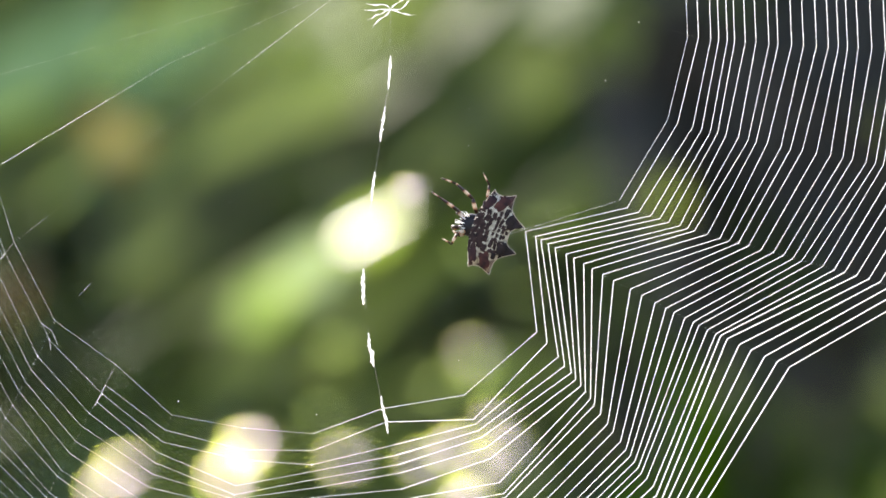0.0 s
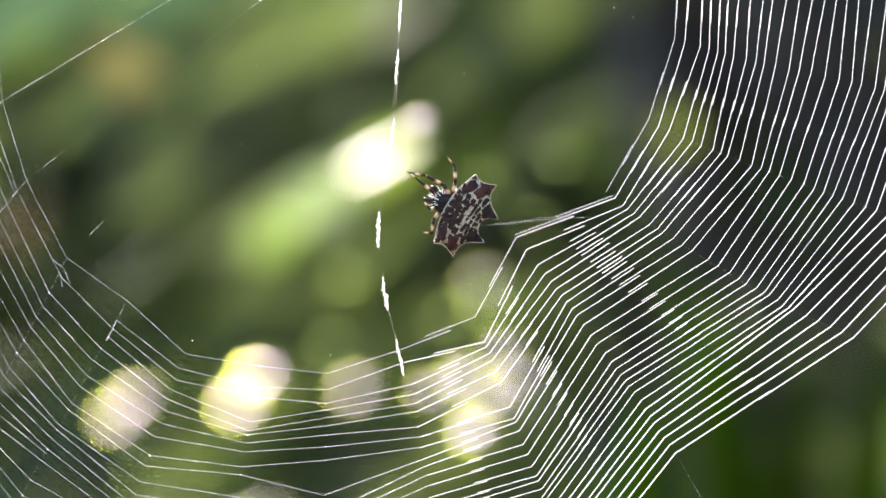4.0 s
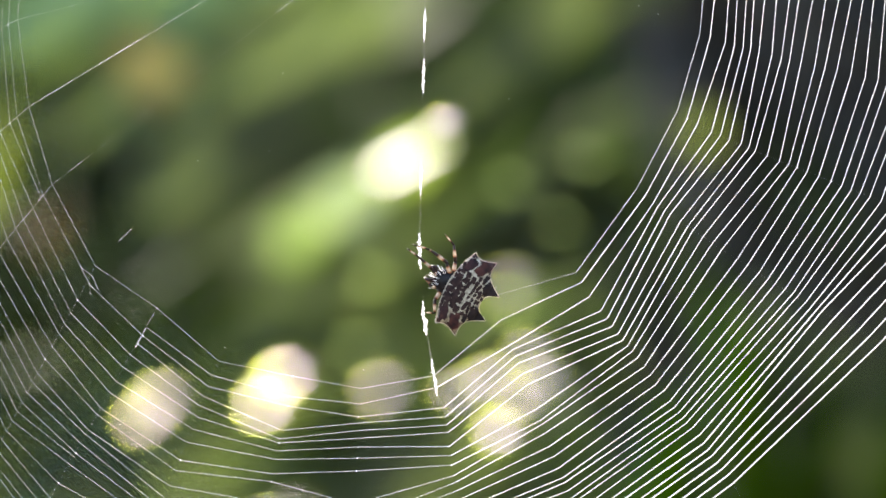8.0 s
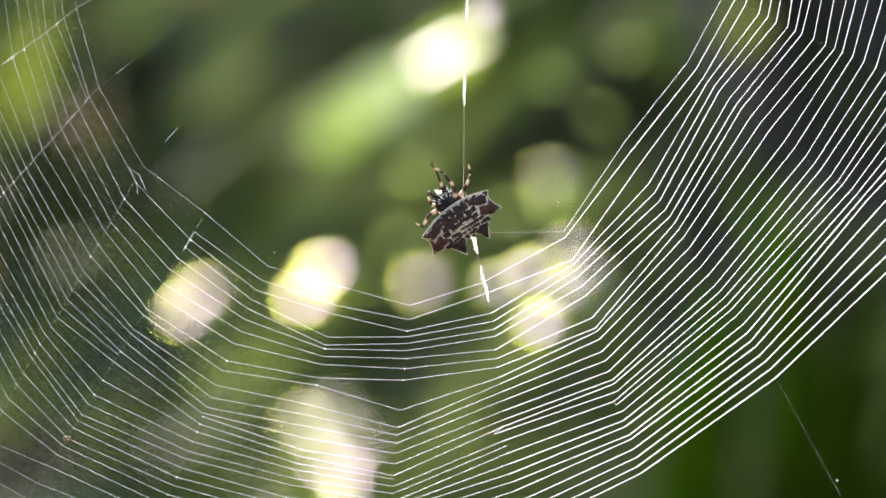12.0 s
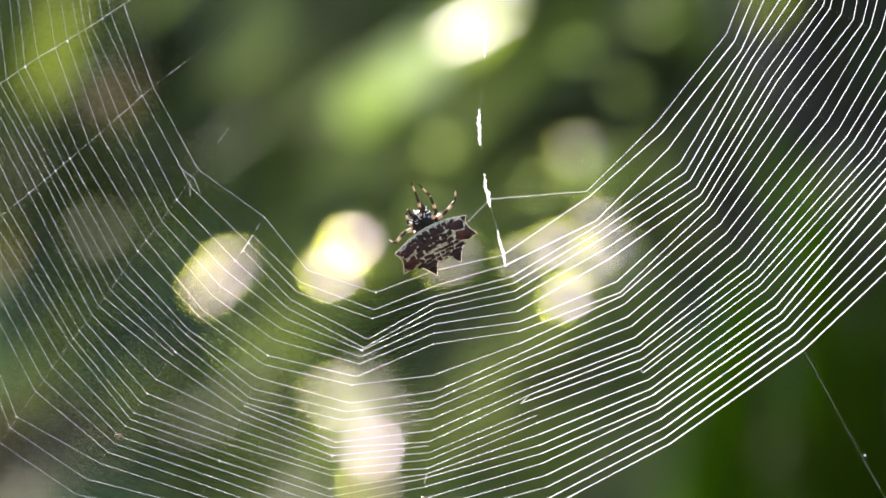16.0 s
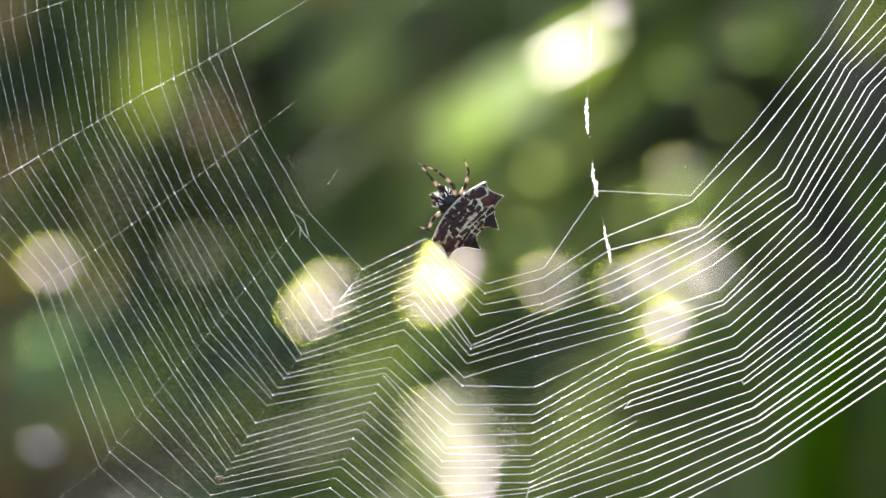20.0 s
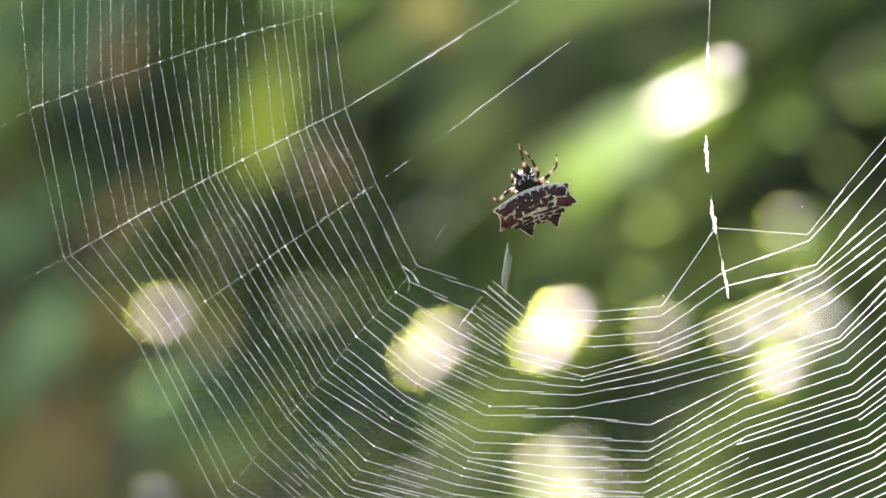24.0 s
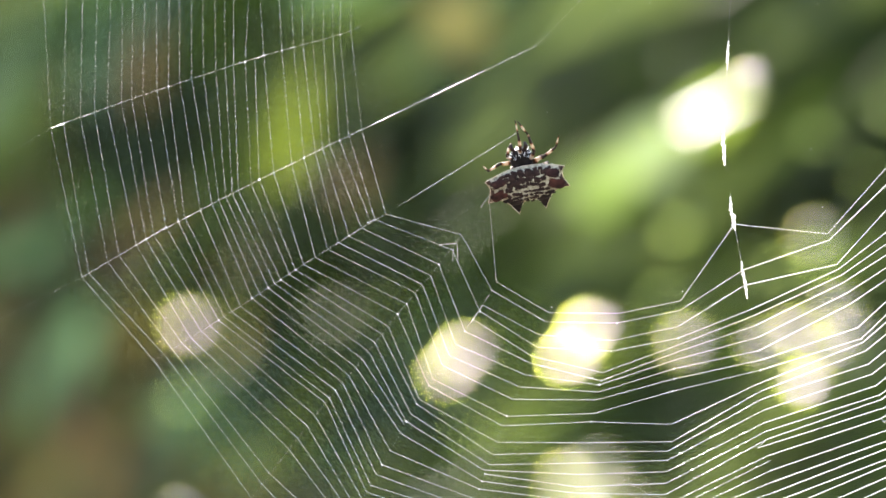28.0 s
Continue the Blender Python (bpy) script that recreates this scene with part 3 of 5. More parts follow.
# The spider: seconds, its middle (x, z) in millimetres, and in degrees how far it leans and how far its head tips forward.
SPIDER = (
    (0, 13.2, 18.6, 71, -16),
    (0.4, 13.6, 18.3, 70, -12),
    (0.65, 12.3, 17.8, 84, -32),
    (1, 9.6, 17.4, 104, -54),
    (1.5, 9.0, 15.4, 110, -60),
    (2, 8.9, 14.9, 118, -60),
    (2.6, 8.9, 14.3, 95, -35),
    (3, 9.7, 14.1, 57, 0),
    (3.5, 9.8, 13.6, 52, 8),
    (5.5, 6.5, 9.5, 108, -46),
    (6, 6.0, 7.5, 112, -54),
    (6.4, 5.8, 7.1, 100, -36),
    (6.8, 5.9, 6.8, 58, -8),
    (7, 6.1, 6.2, 47, 8),
    (7.5, 5.8, 7.5, 50, 8),
    (8, 6.8, 5.1, 60, 2),
    (8.5, 5.2, 5.7, 70, -14),
    (9, 2.4, 2.8, 95, -44),
    (9.5, 2.0, 2.3, 74, -18),
    (10, 1.9, 2.1, 54, 2),
    (11, 1.6, 1.2, 40, 12),
    (12, 2.1, 1.3, 36, 18),
    (12.5, -0.1, 2.7, 38, 18),
    (14.5, -2.8, -2.2, 65, 8),
    (15, -3.0, -2.7, 63, 4),
    (16, -3.4, -3.5, 29, 24),
    (16.5, -6.4, -3.0, 40, 18),
    (17, -6.0, -2.0, 53, 6),
    (18, -6.7, -1.4, 28, 24),
    (19, -7.8, -0.3, 28, 24),
    (20, -10.2, 1.5, 48, 10),
    (21, -10.8, 1.8, 20, 35),
    (22, -11.3, 2.8, 21, 29),
    (22.4, -13.0, 4.9, 22, 27),
    (24.5, -14.9, 7.8, 20, 27),
    (25, -15.0, 7.4, 20, 25),
    (25.5, -16.5, 8.8, 26, 25),
    (26, -17.5, 10.3, 37, 23),
    (27, -18.0, 10.5, 22, 29),
    (28, -18.3, 11.3, 12, 29),
)


# ---- ground and plants behind the web ----
def behind(x, z, away):
    """The place that lies behind (x, z), millimetres in the web, as the camera sees it, at that distance from the
    camera.
    """
    k = away / 0.52 / 1000
    return Vector((x * k, away - 0.52, 1.2 + z * k))


def ground():
    bm = bmesh.new()
    n = 60
    grid = [[None] * (n + 1) for _ in range(n + 1)]
    for i in range(n + 1):
        for j in range(n + 1):
            a, b = 2 * i / n - 1, 2 * j / n - 1
            x, y = 400 * a * abs(a) ** 2, 400 * b * abs(b) ** 2
            grid[i][j] = bm.verts.new((x, y, 0.05 * noise.noise(Vector((x * 0.7, y * 0.7, 0)))))
    for i in range(n):
        for j in range(n):
            bm.faces.new((grid[i][j], grid[i + 1][j], grid[i + 1][j + 1], grid[i][j + 1]))
    m, tree, b = material("leaf_litter", 0.9)
    col, fac = noise_ramp(tree, 9.0, ((0.3, (0.035, 0.045, 0.02)), (0.6, (0.10, 0.075, 0.045))))
    tree.links.new(col, b.inputs["Base Color"])
    bump(tree, b, fac, 0.6, 0.02)
    tagged(part("ground", bm, m), "shaded ground with leaf litter and moss", "ground", kind="structure")


def foliage(name, middle, size, cover, mats, length, width, along, spread, label, seed, stalks=0):
    """A loose curtain of leaves that nobody could count, about cover leaves deep, spread over an oval round a middle."""
    rng = random.Random(seed)
    leaf = blade(1.0, 1.0, 0.12, 0.2, 4, 1.4, 0.004)
    leaf.verts.index_update()
    base = np.array([v.co[:] for v in leaf.verts])
    faces = [tuple(v.index for v in f.verts) for f in leaf.faces]
    leaf.free()
    verts, polys, which = [], [], []
    count = max(6, int(cover * math.pi * size[0] * size[2] / (0.5 * length * width)))
    for i in range(count):
        r, a = math.sqrt((i + 0.5) / count), i * 2.39996 + seed
        o = (r * math.cos(a) + rng.gauss(0, 0.5 / math.sqrt(count)), rng.uniform(-1, 1), r * math.sin(a) + rng.gauss(0, 0.5 / math.sqrt(count)))
        p = Vector(middle) + Vector([c * b for c, b in zip(o, size)])
        d = Vector(along) + spread * Vector([rng.gauss(0, 1) for _ in range(3)])
        nrm = Vector((rng.gauss(0.2, 0.3), rng.gauss(-0.75, 0.25), rng.gauss(-0.45, 0.35)))
        k = rng.uniform(0.7, 1.3)
        m = np.array(facing(p - d.normalized() * length * k / 2, d, nrm))
        pts = base * np.array((length * k, width * k, length * k))
        pts = pts @ m[:3, :3].T + m[:3, 3]
        polys += [tuple(v + len(verts) for v in f) for f in faces]
        which += [rng.choices(range(len(mats)), [w for _, w in mats])[0]] * len(faces)
        verts += pts.tolist()
    for q in range(stalks):
        # Thin stalks that carry the leaves, from the ground up.
        a, r = rng.uniform(0, 2 * math.pi), rng.uniform(0.1, 0.8)
        top = Vector(middle) + Vector((r * math.cos(a) * size[0], 0.04, r * math.sin(a) * size[2]))
        foot = Vector((middle[0] + 0.4 * (top.x - middle[0]) + rng.uniform(-0.05, 0.05), top.y + rng.uniform(0.0, 0.2), -0.05))
        stalk = tube([foot.lerp(top, s) + Vector((0.025 * math.sin(5 * s + q), 0, 0)) for s in (0, 0.25, 0.5, 0.75, 1)], [0.004, 0.0035, 0.003, 0.0025, 0.0015], 5)
        stalk.verts.index_update()
        polys += [tuple(v.index + len(verts) for v in f.verts) for f in stalk.faces]
        which += [0] * len(stalk.faces)
        verts += [tuple(v.co) for v in stalk.verts]
        stalk.free()
    me = bpy.data.meshes.new(name)
    me.from_pydata(verts, [], polys)
    for mt, _ in mats:
        me.materials.append(mt)
    me.polygons.foreach_set("material_index", which)
    me.update()
    return tagged(new(name, me), label, "foliage", kind="stuff")


# The camera's place, towards which the glinting leaves are turned.
CAMERA_PLACE = Vector((0, -0.52, 1.2))


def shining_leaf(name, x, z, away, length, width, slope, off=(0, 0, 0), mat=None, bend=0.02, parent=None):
    """A leaf turned to mirror the sun into the camera; off tips it away from that."""
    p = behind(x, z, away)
    nrm = ((CAMERA_PLACE - p).normalized() + TO_SUN).normalized() + Vector(off)
    d = Vector((math.cos(radians(slope)), 0, math.sin(radians(slope))))
    d = (d - nrm.normalized() * d.dot(nrm.normalized())).normalized()
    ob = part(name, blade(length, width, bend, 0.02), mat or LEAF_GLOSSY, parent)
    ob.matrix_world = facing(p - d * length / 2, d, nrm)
    return ob


def backdrop_slope():
    """A green slope added far off, to close the gaps where bright sky would show."""
    bm = bmesh.new()
    rows = []
    for i in range(25):
        row = []
        for j in range(61):
            x, s = -45 + 1.5 * j, i / 24
            y, z = 26 + 30 * s, -0.3 + 15 * s
            lump = noise.noise(Vector((x * 0.35, y * 0.35, 0))) + 0.5 * noise.noise(Vector((x * 0.9, y * 0.9, 2)))
            row.append(bm.verts.new((x, y - 0.5 * lump, z + 0.9 * lump)))
        rows.append(row)
    for a, b in zip(rows, rows[1:]):
        for p in range(60):
            bm.faces.new((a[p], a[p + 1], b[p + 1], b[p]))
    m, tree, b = material("backdrop_green", 0.9)
    col, fac = noise_ramp(tree, 1.6, ((0.35, (0.055, 0.08, 0.03)), (0.65, (0.11, 0.13, 0.06))), 8.0)
    tree.links.new(col, b.inputs["Base Color"])
    bump(tree, b, fac, 0.8, 0.3)
    tagged(part("backdrop", bm, m), "green slope added as a backdrop behind the foliage", "backdrop", kind="structure")


ground()
backdrop_slope()
# Added far layer, hazy in colour, covering gaps where sky would show.
foliage("distant_leaves", (0, 12.5, 1.0), (5.0, 0.5, 2.4), 1.6, ((LEAF_HAZY, 4), (LEAF_MID, 1)), 0.7, 0.3, (0.6, 0, 0.5), 0.6, "haze-coloured curtain of leaves added far behind the web", 9)
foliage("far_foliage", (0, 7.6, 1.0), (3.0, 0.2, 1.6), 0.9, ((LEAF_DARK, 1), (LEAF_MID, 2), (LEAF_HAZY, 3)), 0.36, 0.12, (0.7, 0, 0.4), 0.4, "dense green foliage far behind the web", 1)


def clump(x, z, rx, rz, cover, mats, slope, label, length=0.16, width=0.04, spread=0.25, away=4.0):
    """Leaves hanging in a loose curtain behind (x, z), millimetres in the web."""
    k = away / 0.52 / 1000
    d = (math.cos(radians(slope)), 0.1, math.sin(radians(slope)))
    foliage("foliage", behind(x, z, away), (rx * k, 0.06, rz * k), cover, mats, length, width, d, spread, label, int(100 + x * 3 + z), 7)


# Leaf tones mixed by area to paint in how bright each looks from the camera.
clump(-35, 31, 20, 12, 1.1, ((LEAF_BLUISH, 2), (LEAF_DARK, 4)), 35, "bluish green leaves behind the web", 0.2, 0.045)
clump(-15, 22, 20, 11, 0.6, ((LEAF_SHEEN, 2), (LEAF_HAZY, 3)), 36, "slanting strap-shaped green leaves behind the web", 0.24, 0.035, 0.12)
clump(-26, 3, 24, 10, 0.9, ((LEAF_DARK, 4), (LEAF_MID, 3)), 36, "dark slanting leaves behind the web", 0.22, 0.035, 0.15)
clump(10, 28, 22, 15, 1.0, ((LEAF_MID, 3), (LEAF_DARK, 3), (LEAF_HAZY, 2)), 36, "slanting green leaves behind the web", 0.22, 0.035, 0.15)
clump(19, 15, 12, 10, 1.1, ((LEAF_DARK, 1), (LEAF_MID, 4), (LEAF_HAZY, 2)), 40, "slanting green leaves behind the web", 0.2, 0.035, 0.2)
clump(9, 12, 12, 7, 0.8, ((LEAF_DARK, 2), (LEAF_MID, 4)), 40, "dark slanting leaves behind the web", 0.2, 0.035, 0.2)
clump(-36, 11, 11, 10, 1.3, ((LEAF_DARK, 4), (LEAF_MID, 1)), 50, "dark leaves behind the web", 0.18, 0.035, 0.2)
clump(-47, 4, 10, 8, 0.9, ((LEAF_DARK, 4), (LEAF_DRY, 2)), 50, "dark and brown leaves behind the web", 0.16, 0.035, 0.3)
# Grey painted in for the silk's haze, outlined to fit the rim from the camera.
clump(43, 27, 16, 23, 2.6, ((LEAF_GREY_VEIL, 6), (LEAF_DARK, 1)), -70, "grey leaves painted for the haze of the web", 0.14, 0.05, 0.4, 3.7)
clump(30, -3, 10, 10, 1.0, ((LEAF_GREY_VEIL, 4), (LEAF_DARK, 2)), -60, "grey leaves added for the haze of the web", 0.14, 0.05, 0.4, 3.75)
clump(38, 5, 9, 9, 1.6, ((LEAF_GREY_VEIL, 4), (LEAF_DARK, 2)), -65, "grey leaves added for the haze of the web", 0.14, 0.05, 0.4, 3.7)
clump(43, -25, 18, 13, 2.6, ((LEAF_DEEP, 9), (LEAF_GREY_VEIL, 1)), 84, "low deep green upright leaves behind the web", 0.22, 0.04, 0.12, 3.45)
clump(-5, -18, 26, 14, 1.1, ((LEAF_DARK, 2), (LEAF_MID, 3), (LEAF_HAZY, 2)), 30, "low green leaves behind the web")
clump(-43, -15, 16, 12, 1.1, ((LEAF_BLUISH, 4), (LEAF_DARK, 1), (LEAF_HAZY, 1)), 45, "low bluish green leaves behind the web")
clump(-65, -9, 17, 20, 1.1, ((LEAF_DRY, 7), (LEAF_BLUISH, 4), (LEAF_TAN, 4)), 60, "brown and bluish withered undergrowth", 0.12, 0.045, 0.6)
clump(-55, -28, 13, 9, 1.0, ((LEAF_DRY, 6), (LEAF_TAN, 4)), 50, "brown withered leaves low behind the web", 0.12, 0.045, 0.6, 3.9)
clump(-62, 20, 13, 16, 1.5, ((LEAF_BLUISH, 2), (LEAF_DRY, 1), (LEAF_DARK, 6)), 60, "bluish and brown leaves behind the web", 0.14, 0.045, 0.4)

plant = tagged(new("broadleaf_plant"), "broad-leaved plant with sunlit glossy leaves", "plant")


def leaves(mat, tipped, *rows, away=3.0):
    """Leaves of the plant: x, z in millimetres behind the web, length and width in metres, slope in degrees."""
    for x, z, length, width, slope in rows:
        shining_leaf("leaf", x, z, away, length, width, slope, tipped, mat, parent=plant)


def lit_leaves(mat, *rows, away=3.35):
    """Leaves of the plant turned so that the sun shines through them."""
    for x, z, length, width, slope in rows:
        p = behind(x, z, away)
        nrm = (-TO_SUN + Vector((0, -0.5, 0))).normalized()
        d = Vector((math.cos(radians(slope)), 0, math.sin(radians(slope))))
        d = (d - nrm * d.dot(nrm)).normalized()
        ob = part("leaf", blade(length, width, 0.05, 0.1), mat, plant)
        ob.matrix_world = facing(p - d * length / 2, d, nrm)


leaves(LEAF_GLOSSY, (0.03, 0, 0), (0.9, 19.3, 0.046, 0.011, 34))
leaves(LEAF_GLOSSY, (0.4, 0, 0.05), (-11.5, -18.5, 0.05, 0.022, 85))


def glint_pair(x, z, tipped, length=0.008, width=0.0075, slope=50, near=2.1, far=3.1, yellow=-0.03, wider=1.9):
    """A small leaf added as a glint of the sun, and a yellow one behind it that paints a colour fringe round its blur.
    """
    leaves(LEAF_GLINT, (tipped, 0, 0), (x, z, length, width, slope), away=near)
    leaves(LEAF_GLINT_YELLOW, (tipped + yellow, 0, 0), (x, z, length * wider, width * wider, slope), away=far)


for row in ((-26.2, -7.6, 0.165), (-24.5, -5.6, 0.17), (-13.8, -6.0, 0.125), (-1.8, -4.6, 0.21), (11.4, 6.3, 0.34)):
    glint_pair(*row)
glint_pair(4.7, 23.0, 0.26, length=0.0028, width=0.0028, near=0.92, far=1.0, yellow=0.06, wider=1.2)
for row in ((-14.2, -18.8, 0.17), (-8.2, -20.8, 0.16), (-9.9, -24.2, 0.07), (-12.0, -22.8, 0.12), (-10.8, -17.4, 0.21), (-9.8, -28.0, 0.17)):
    glint_pair(*row, near=3.0, far=3.8, yellow=-0.08, wider=2.1)
# Greener ones, farther tipped, added as faint blurred discs.
for x, z, tipped in ((11.5, 4.4, 0.23), (7.6, 2.6, 0.34), (-2.8, 6.9, 0.30), (11.5, 16.4, 0.41), (19.3, 19.3, 0.41), (16.5, 12.5, 0.43), (-4.2, -0.1, 0.36),
                     (-53.7, -10.7, 0.38), (-24.0, -13.5, 0.36)):
    leaves(LEAF_GLINT_GREEN, (tipped, 0, 0), (x, z, 0.009, 0.0085, 50), away=2.3)
for x, z, tipped in ((-3.2, 17.0, 0.31), (-6.4, 14.4, 0.33), (-8.8, 12.8, 0.34), (-11.4, 11.2, 0.37), (-7.4, 12.2, 0.36)):
    leaves(LEAF_GLINT_GREEN, (tipped, 0, 0), (x, z, 0.009, 0.0085, 50), away=2.5)
glint_pair(-11.7, -3.1, 0.125, yellow=-0.06, wider=2.1)
glint_pair(-53, -2.9, 0.185, yellow=0.0)
glint_pair(-54, -21.7, 0.47, length=0.004, width=0.003, near=1.15, far=1.3, yellow=0.06, wider=1.2)
for row in ((9.2, -3.4, 0.22), (12.6, -5.4, 0.26), (10.3, -8.8, 0.17), (14.8, -3.4, 0.32), (13.4, -0.8, 0.33), (6.0, -4.8, 0.33)):
    glint_pair(*row, length=0.005, width=0.005, slope=70, near=1.3, far=1.75, wider=1.65, yellow=-0.045)
# Leaves added behind the glints, for their bright yellow-green rims.
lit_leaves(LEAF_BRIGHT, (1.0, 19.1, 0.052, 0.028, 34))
lit_leaves(LEAF_YELLOW, (-12.4, -4.6, 0.034, 0.026, 60), (-11.5, -21, 0.065, 0.045, 85))
lit_leaves(LEAF_YELLOW, (31, 22, 0.030, 0.024, 70), (-42.6, 16.8, 0.080, 0.024, 76), (-4, 6, 0.03, 0.03, 60))
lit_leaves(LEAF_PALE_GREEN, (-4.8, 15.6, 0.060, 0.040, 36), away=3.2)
lit_leaves(LEAF_SHEEN, (-9.4, 12.2, 0.06, 0.034, 37), away=3.28)
lit_leaves(LEAF_MID, (13.5, 4.2, 0.03, 0.020, 50), away=2.7)
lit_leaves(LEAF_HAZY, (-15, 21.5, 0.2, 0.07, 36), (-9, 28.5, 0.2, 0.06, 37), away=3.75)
lit_leaves(LEAF_TAN, (-26, 28.5, 0.050, 0.036, 130))
lit_leaves(LEAF_BLUISH, (-33, 37, 0.16, 0.05, 35), (-20, 38, 0.12, 0.03, 36), away=3.6)
lit_leaves(LEAF_DRY, (-36, 12, 0.04, 0.02, 60))
lit_leaves(LEAF_DRY, (-66, -12, 0.07, 0.03, 100), (-58, 24, 0.06, 0.02, 80), (-62, -19, 0.06, 0.02, 75), (-57, 8, 0.06, 0.016, 40))
lit_leaves(LEAF_BLUISH, (-66, -7, 0.10, 0.035, 70), (-54, -11, 0.05, 0.025, 60), (-30, 36, 0.08, 0.03, 35))
# Long strap-shaped leaves that slant across.
strap = random.Random(31)
for q in range(18):
    x, z = strap.uniform(-40, 12), strap.uniform(10, 40)
    lit_leaves(strap.choice((LEAF_SHEEN, LEAF_MID, LEAF_MID, LEAF_HAZY)), (x, z, strap.uniform(0.16, 0.3), strap.uniform(0.008, 0.015), strap.uniform(32, 40)), away=3.9)
# The plant's thin stems, from the ground up among its leaves.
STALK = leaf_material("stem", (0.05, 0.06, 0.03), (0.09, 0.10, 0.05), 0.6, 0.1, 0.2)
for x, z in ((-52, 10), (-40, 24), (-25, 30), (-11, 12), (1, 26), (10, 8), (31, 26)):
    top = behind(x, z, 3.4)
    foot = Vector((top.x * 0.7 + 0.05, top.y + 0.15, 0.0))
    pts = [foot.lerp(top, s) + Vector((0.03 * math.sin(4 * s + x), 0, 0)) for s in (0, 0.25, 0.5, 0.75, 1)]
    part("stem", tube(pts, [0.006, 0.005, 0.004, 0.003, 0.002], 7), STALK, plant)


# ---- the web ----
web = tagged(new("spider_web"), "orb web of white silk with a close capture spiral", "web")
web.location = (0, 0, 1.2)
RINGS = 29
TIMES = [row[0] for row in RADII[0]]
MM = 0.001
UP = 7  # the radius that runs down the upright
# When the spider fixes the newest turn to each radius; those not named had it from the start.
LAID = {4: 0.5, 5: 4.5, 6: 8.7, 7: 14.0, 8: 16.5, 9: 19.5, 10: 21.7, 11: 23.5}


def laid(i, t):
    return i < 4 or t >= LAID.get(i, 99)


def flat(p):
    return Vector((p[0], 0, p[1])) * MM


def between(table, t):
    """A place from a table of times, gliding from one to the next."""
    ks = sorted(table)
    return Vector((float(np.interp(t, ks, [table[k][0] for k in ks])), 0, float(np.interp(t, ks, [table[k][1] for k in ks])))) * MM


# How the turns lie along each radius, placed to fit the camera's view: their share of the way from its inner to its
# outer end, in thousandths, and how far aside each is set, in hundredths of a millimetre; more than once where the fit
# changes, as with the spider's pull.
TURNS = {}


def turns(i, times, spread, bend):
    for t in times:
        TURNS.setdefault(i, {})[t] = (spread, bend)


turns(0, (0,),
      (-1, 36, 78, 105, 134, 159, 195, 231, 275, 306, 352, 392, 436, 476, 510, 541, 577, 623, 669, 703, 736, 769, 802, 835, 868, 902, 935, 968, 1000),
      (0, 0, 0, 0, 0, 0, 0, 0, 0, 0, 0, 0, 0, 0, 0, 0, 0, 0, 0, 0, 0, 0, 0, 0, 0, 0, 0, 0, 0))
turns(1, (0,),
      (-1, 36, 78, 105, 134, 159, 195, 231, 275, 306, 352, 392, 436, 476, 510, 541, 577, 623, 669, 703, 736, 769, 802, 835, 868, 902, 935, 968, 1000),
      (18, 22, 22, 23, 19, 14, 17, 27, 15, 18, 30, 34, 40, 45, 48, 50, 60, 60, 67, 64, 55, 46, 37, 29, 20, 17, 14, 5, 2))
turns(2, (0,),
      (0, 33, 82, 111, 139, 162, 189, 229, 260, 286, 321, 365, 396, 433, 478, 522, 562, 592, 636, 665, 690, 728, 767, 805, 845, 883, 922, 962, 1001),
      (1, -4, -9, -17, -26, -15, -19, -8, -20, -19, -5, -14, -10, 6, 9, 19, 24, 29, 25, 34, 35, 34, 27, 25, 19, 17, 10, 10, 3))
turns(3, (0, 0.4),
      (-4, 26, 63, 102, 131, 159, 195, 220, 242, 283, 323, 353, 381, 412, 453, 491, 523, 553, 581, 611, 647, 683, 716, 753, 792, 828, 867, 905, 944),
      (-10, -55, -62, -54, -51, -61, -57, -58, -58, -48, -45, -40, -27, -28, -23, -4, 2, -1, 7, 17, 22, 26, 40, 46, 55, 65, 73, 74, 64))
turns(3, (2,),
      (5, 43, 79, 130, 160, 191, 230, 257, 280, 320, 362, 393, 420, 455, 494, 536, 572, 604, 635, 667, 705, 744, 780, 820, 862, 900, 942, 983, 1025),
      (-14, -47, -53, -79, -68, -76, -63, -63, -71, -63, -66, -53, -53, -47, -47, -42, -42, -47, -42, -34, -29, -24, -16, -8, -3, 7, 12, 15, 7))
turns(4, (0, 0.4),
      (2, 2, 40, 61, 89, 116, 159, 188, 227, 260, 301, 343, 407, 451, 502, 543, 574, 615, 647, 669, 702, 733, 750, 775, 820, 864, 915, 961, 1006),
      (-14, -14, -12, -19, -20, -23, -26, -27, -30, -36, -36, -41, -37, -40, -45, -45, -41, -41, -36, -40, -41, -36, -30, -29, -24, -18, -10, 6, 11))
turns(4, (0.65,),
      (-2, 36, 74, 94, 122, 145, 189, 220, 243, 285, 325, 365, 429, 471, 519, 558, 588, 628, 659, 679, 714, 738, 760, 779, 828, 873, 922, 967, 1012),
      (-12, -22, -49, -55, -52, -59, -72, -70, -77, -73, -80, -79, -68, -72, -62, -69, -83, -61, -60, -53, -49, -90, -71, -43, -38, -27, -13, -2, 9))
turns(5, (0, 3),
      (1, 1, 59, 130, 174, 211, 243, 275, 305, 339, 368, 411, 460, 498, 546, 584, 615, 643, 671, 696, 726, 765, 801, 833, 861, 896, 928, 962, 1000),
      (3, 3, 24, 34, 32, 48, 45, 51, 51, 53, 49, 47, 43, 43, 47, 46, 41, 46, 39, 30, 41, 53, 29, 20, 13, 6, 5, 6, 0))
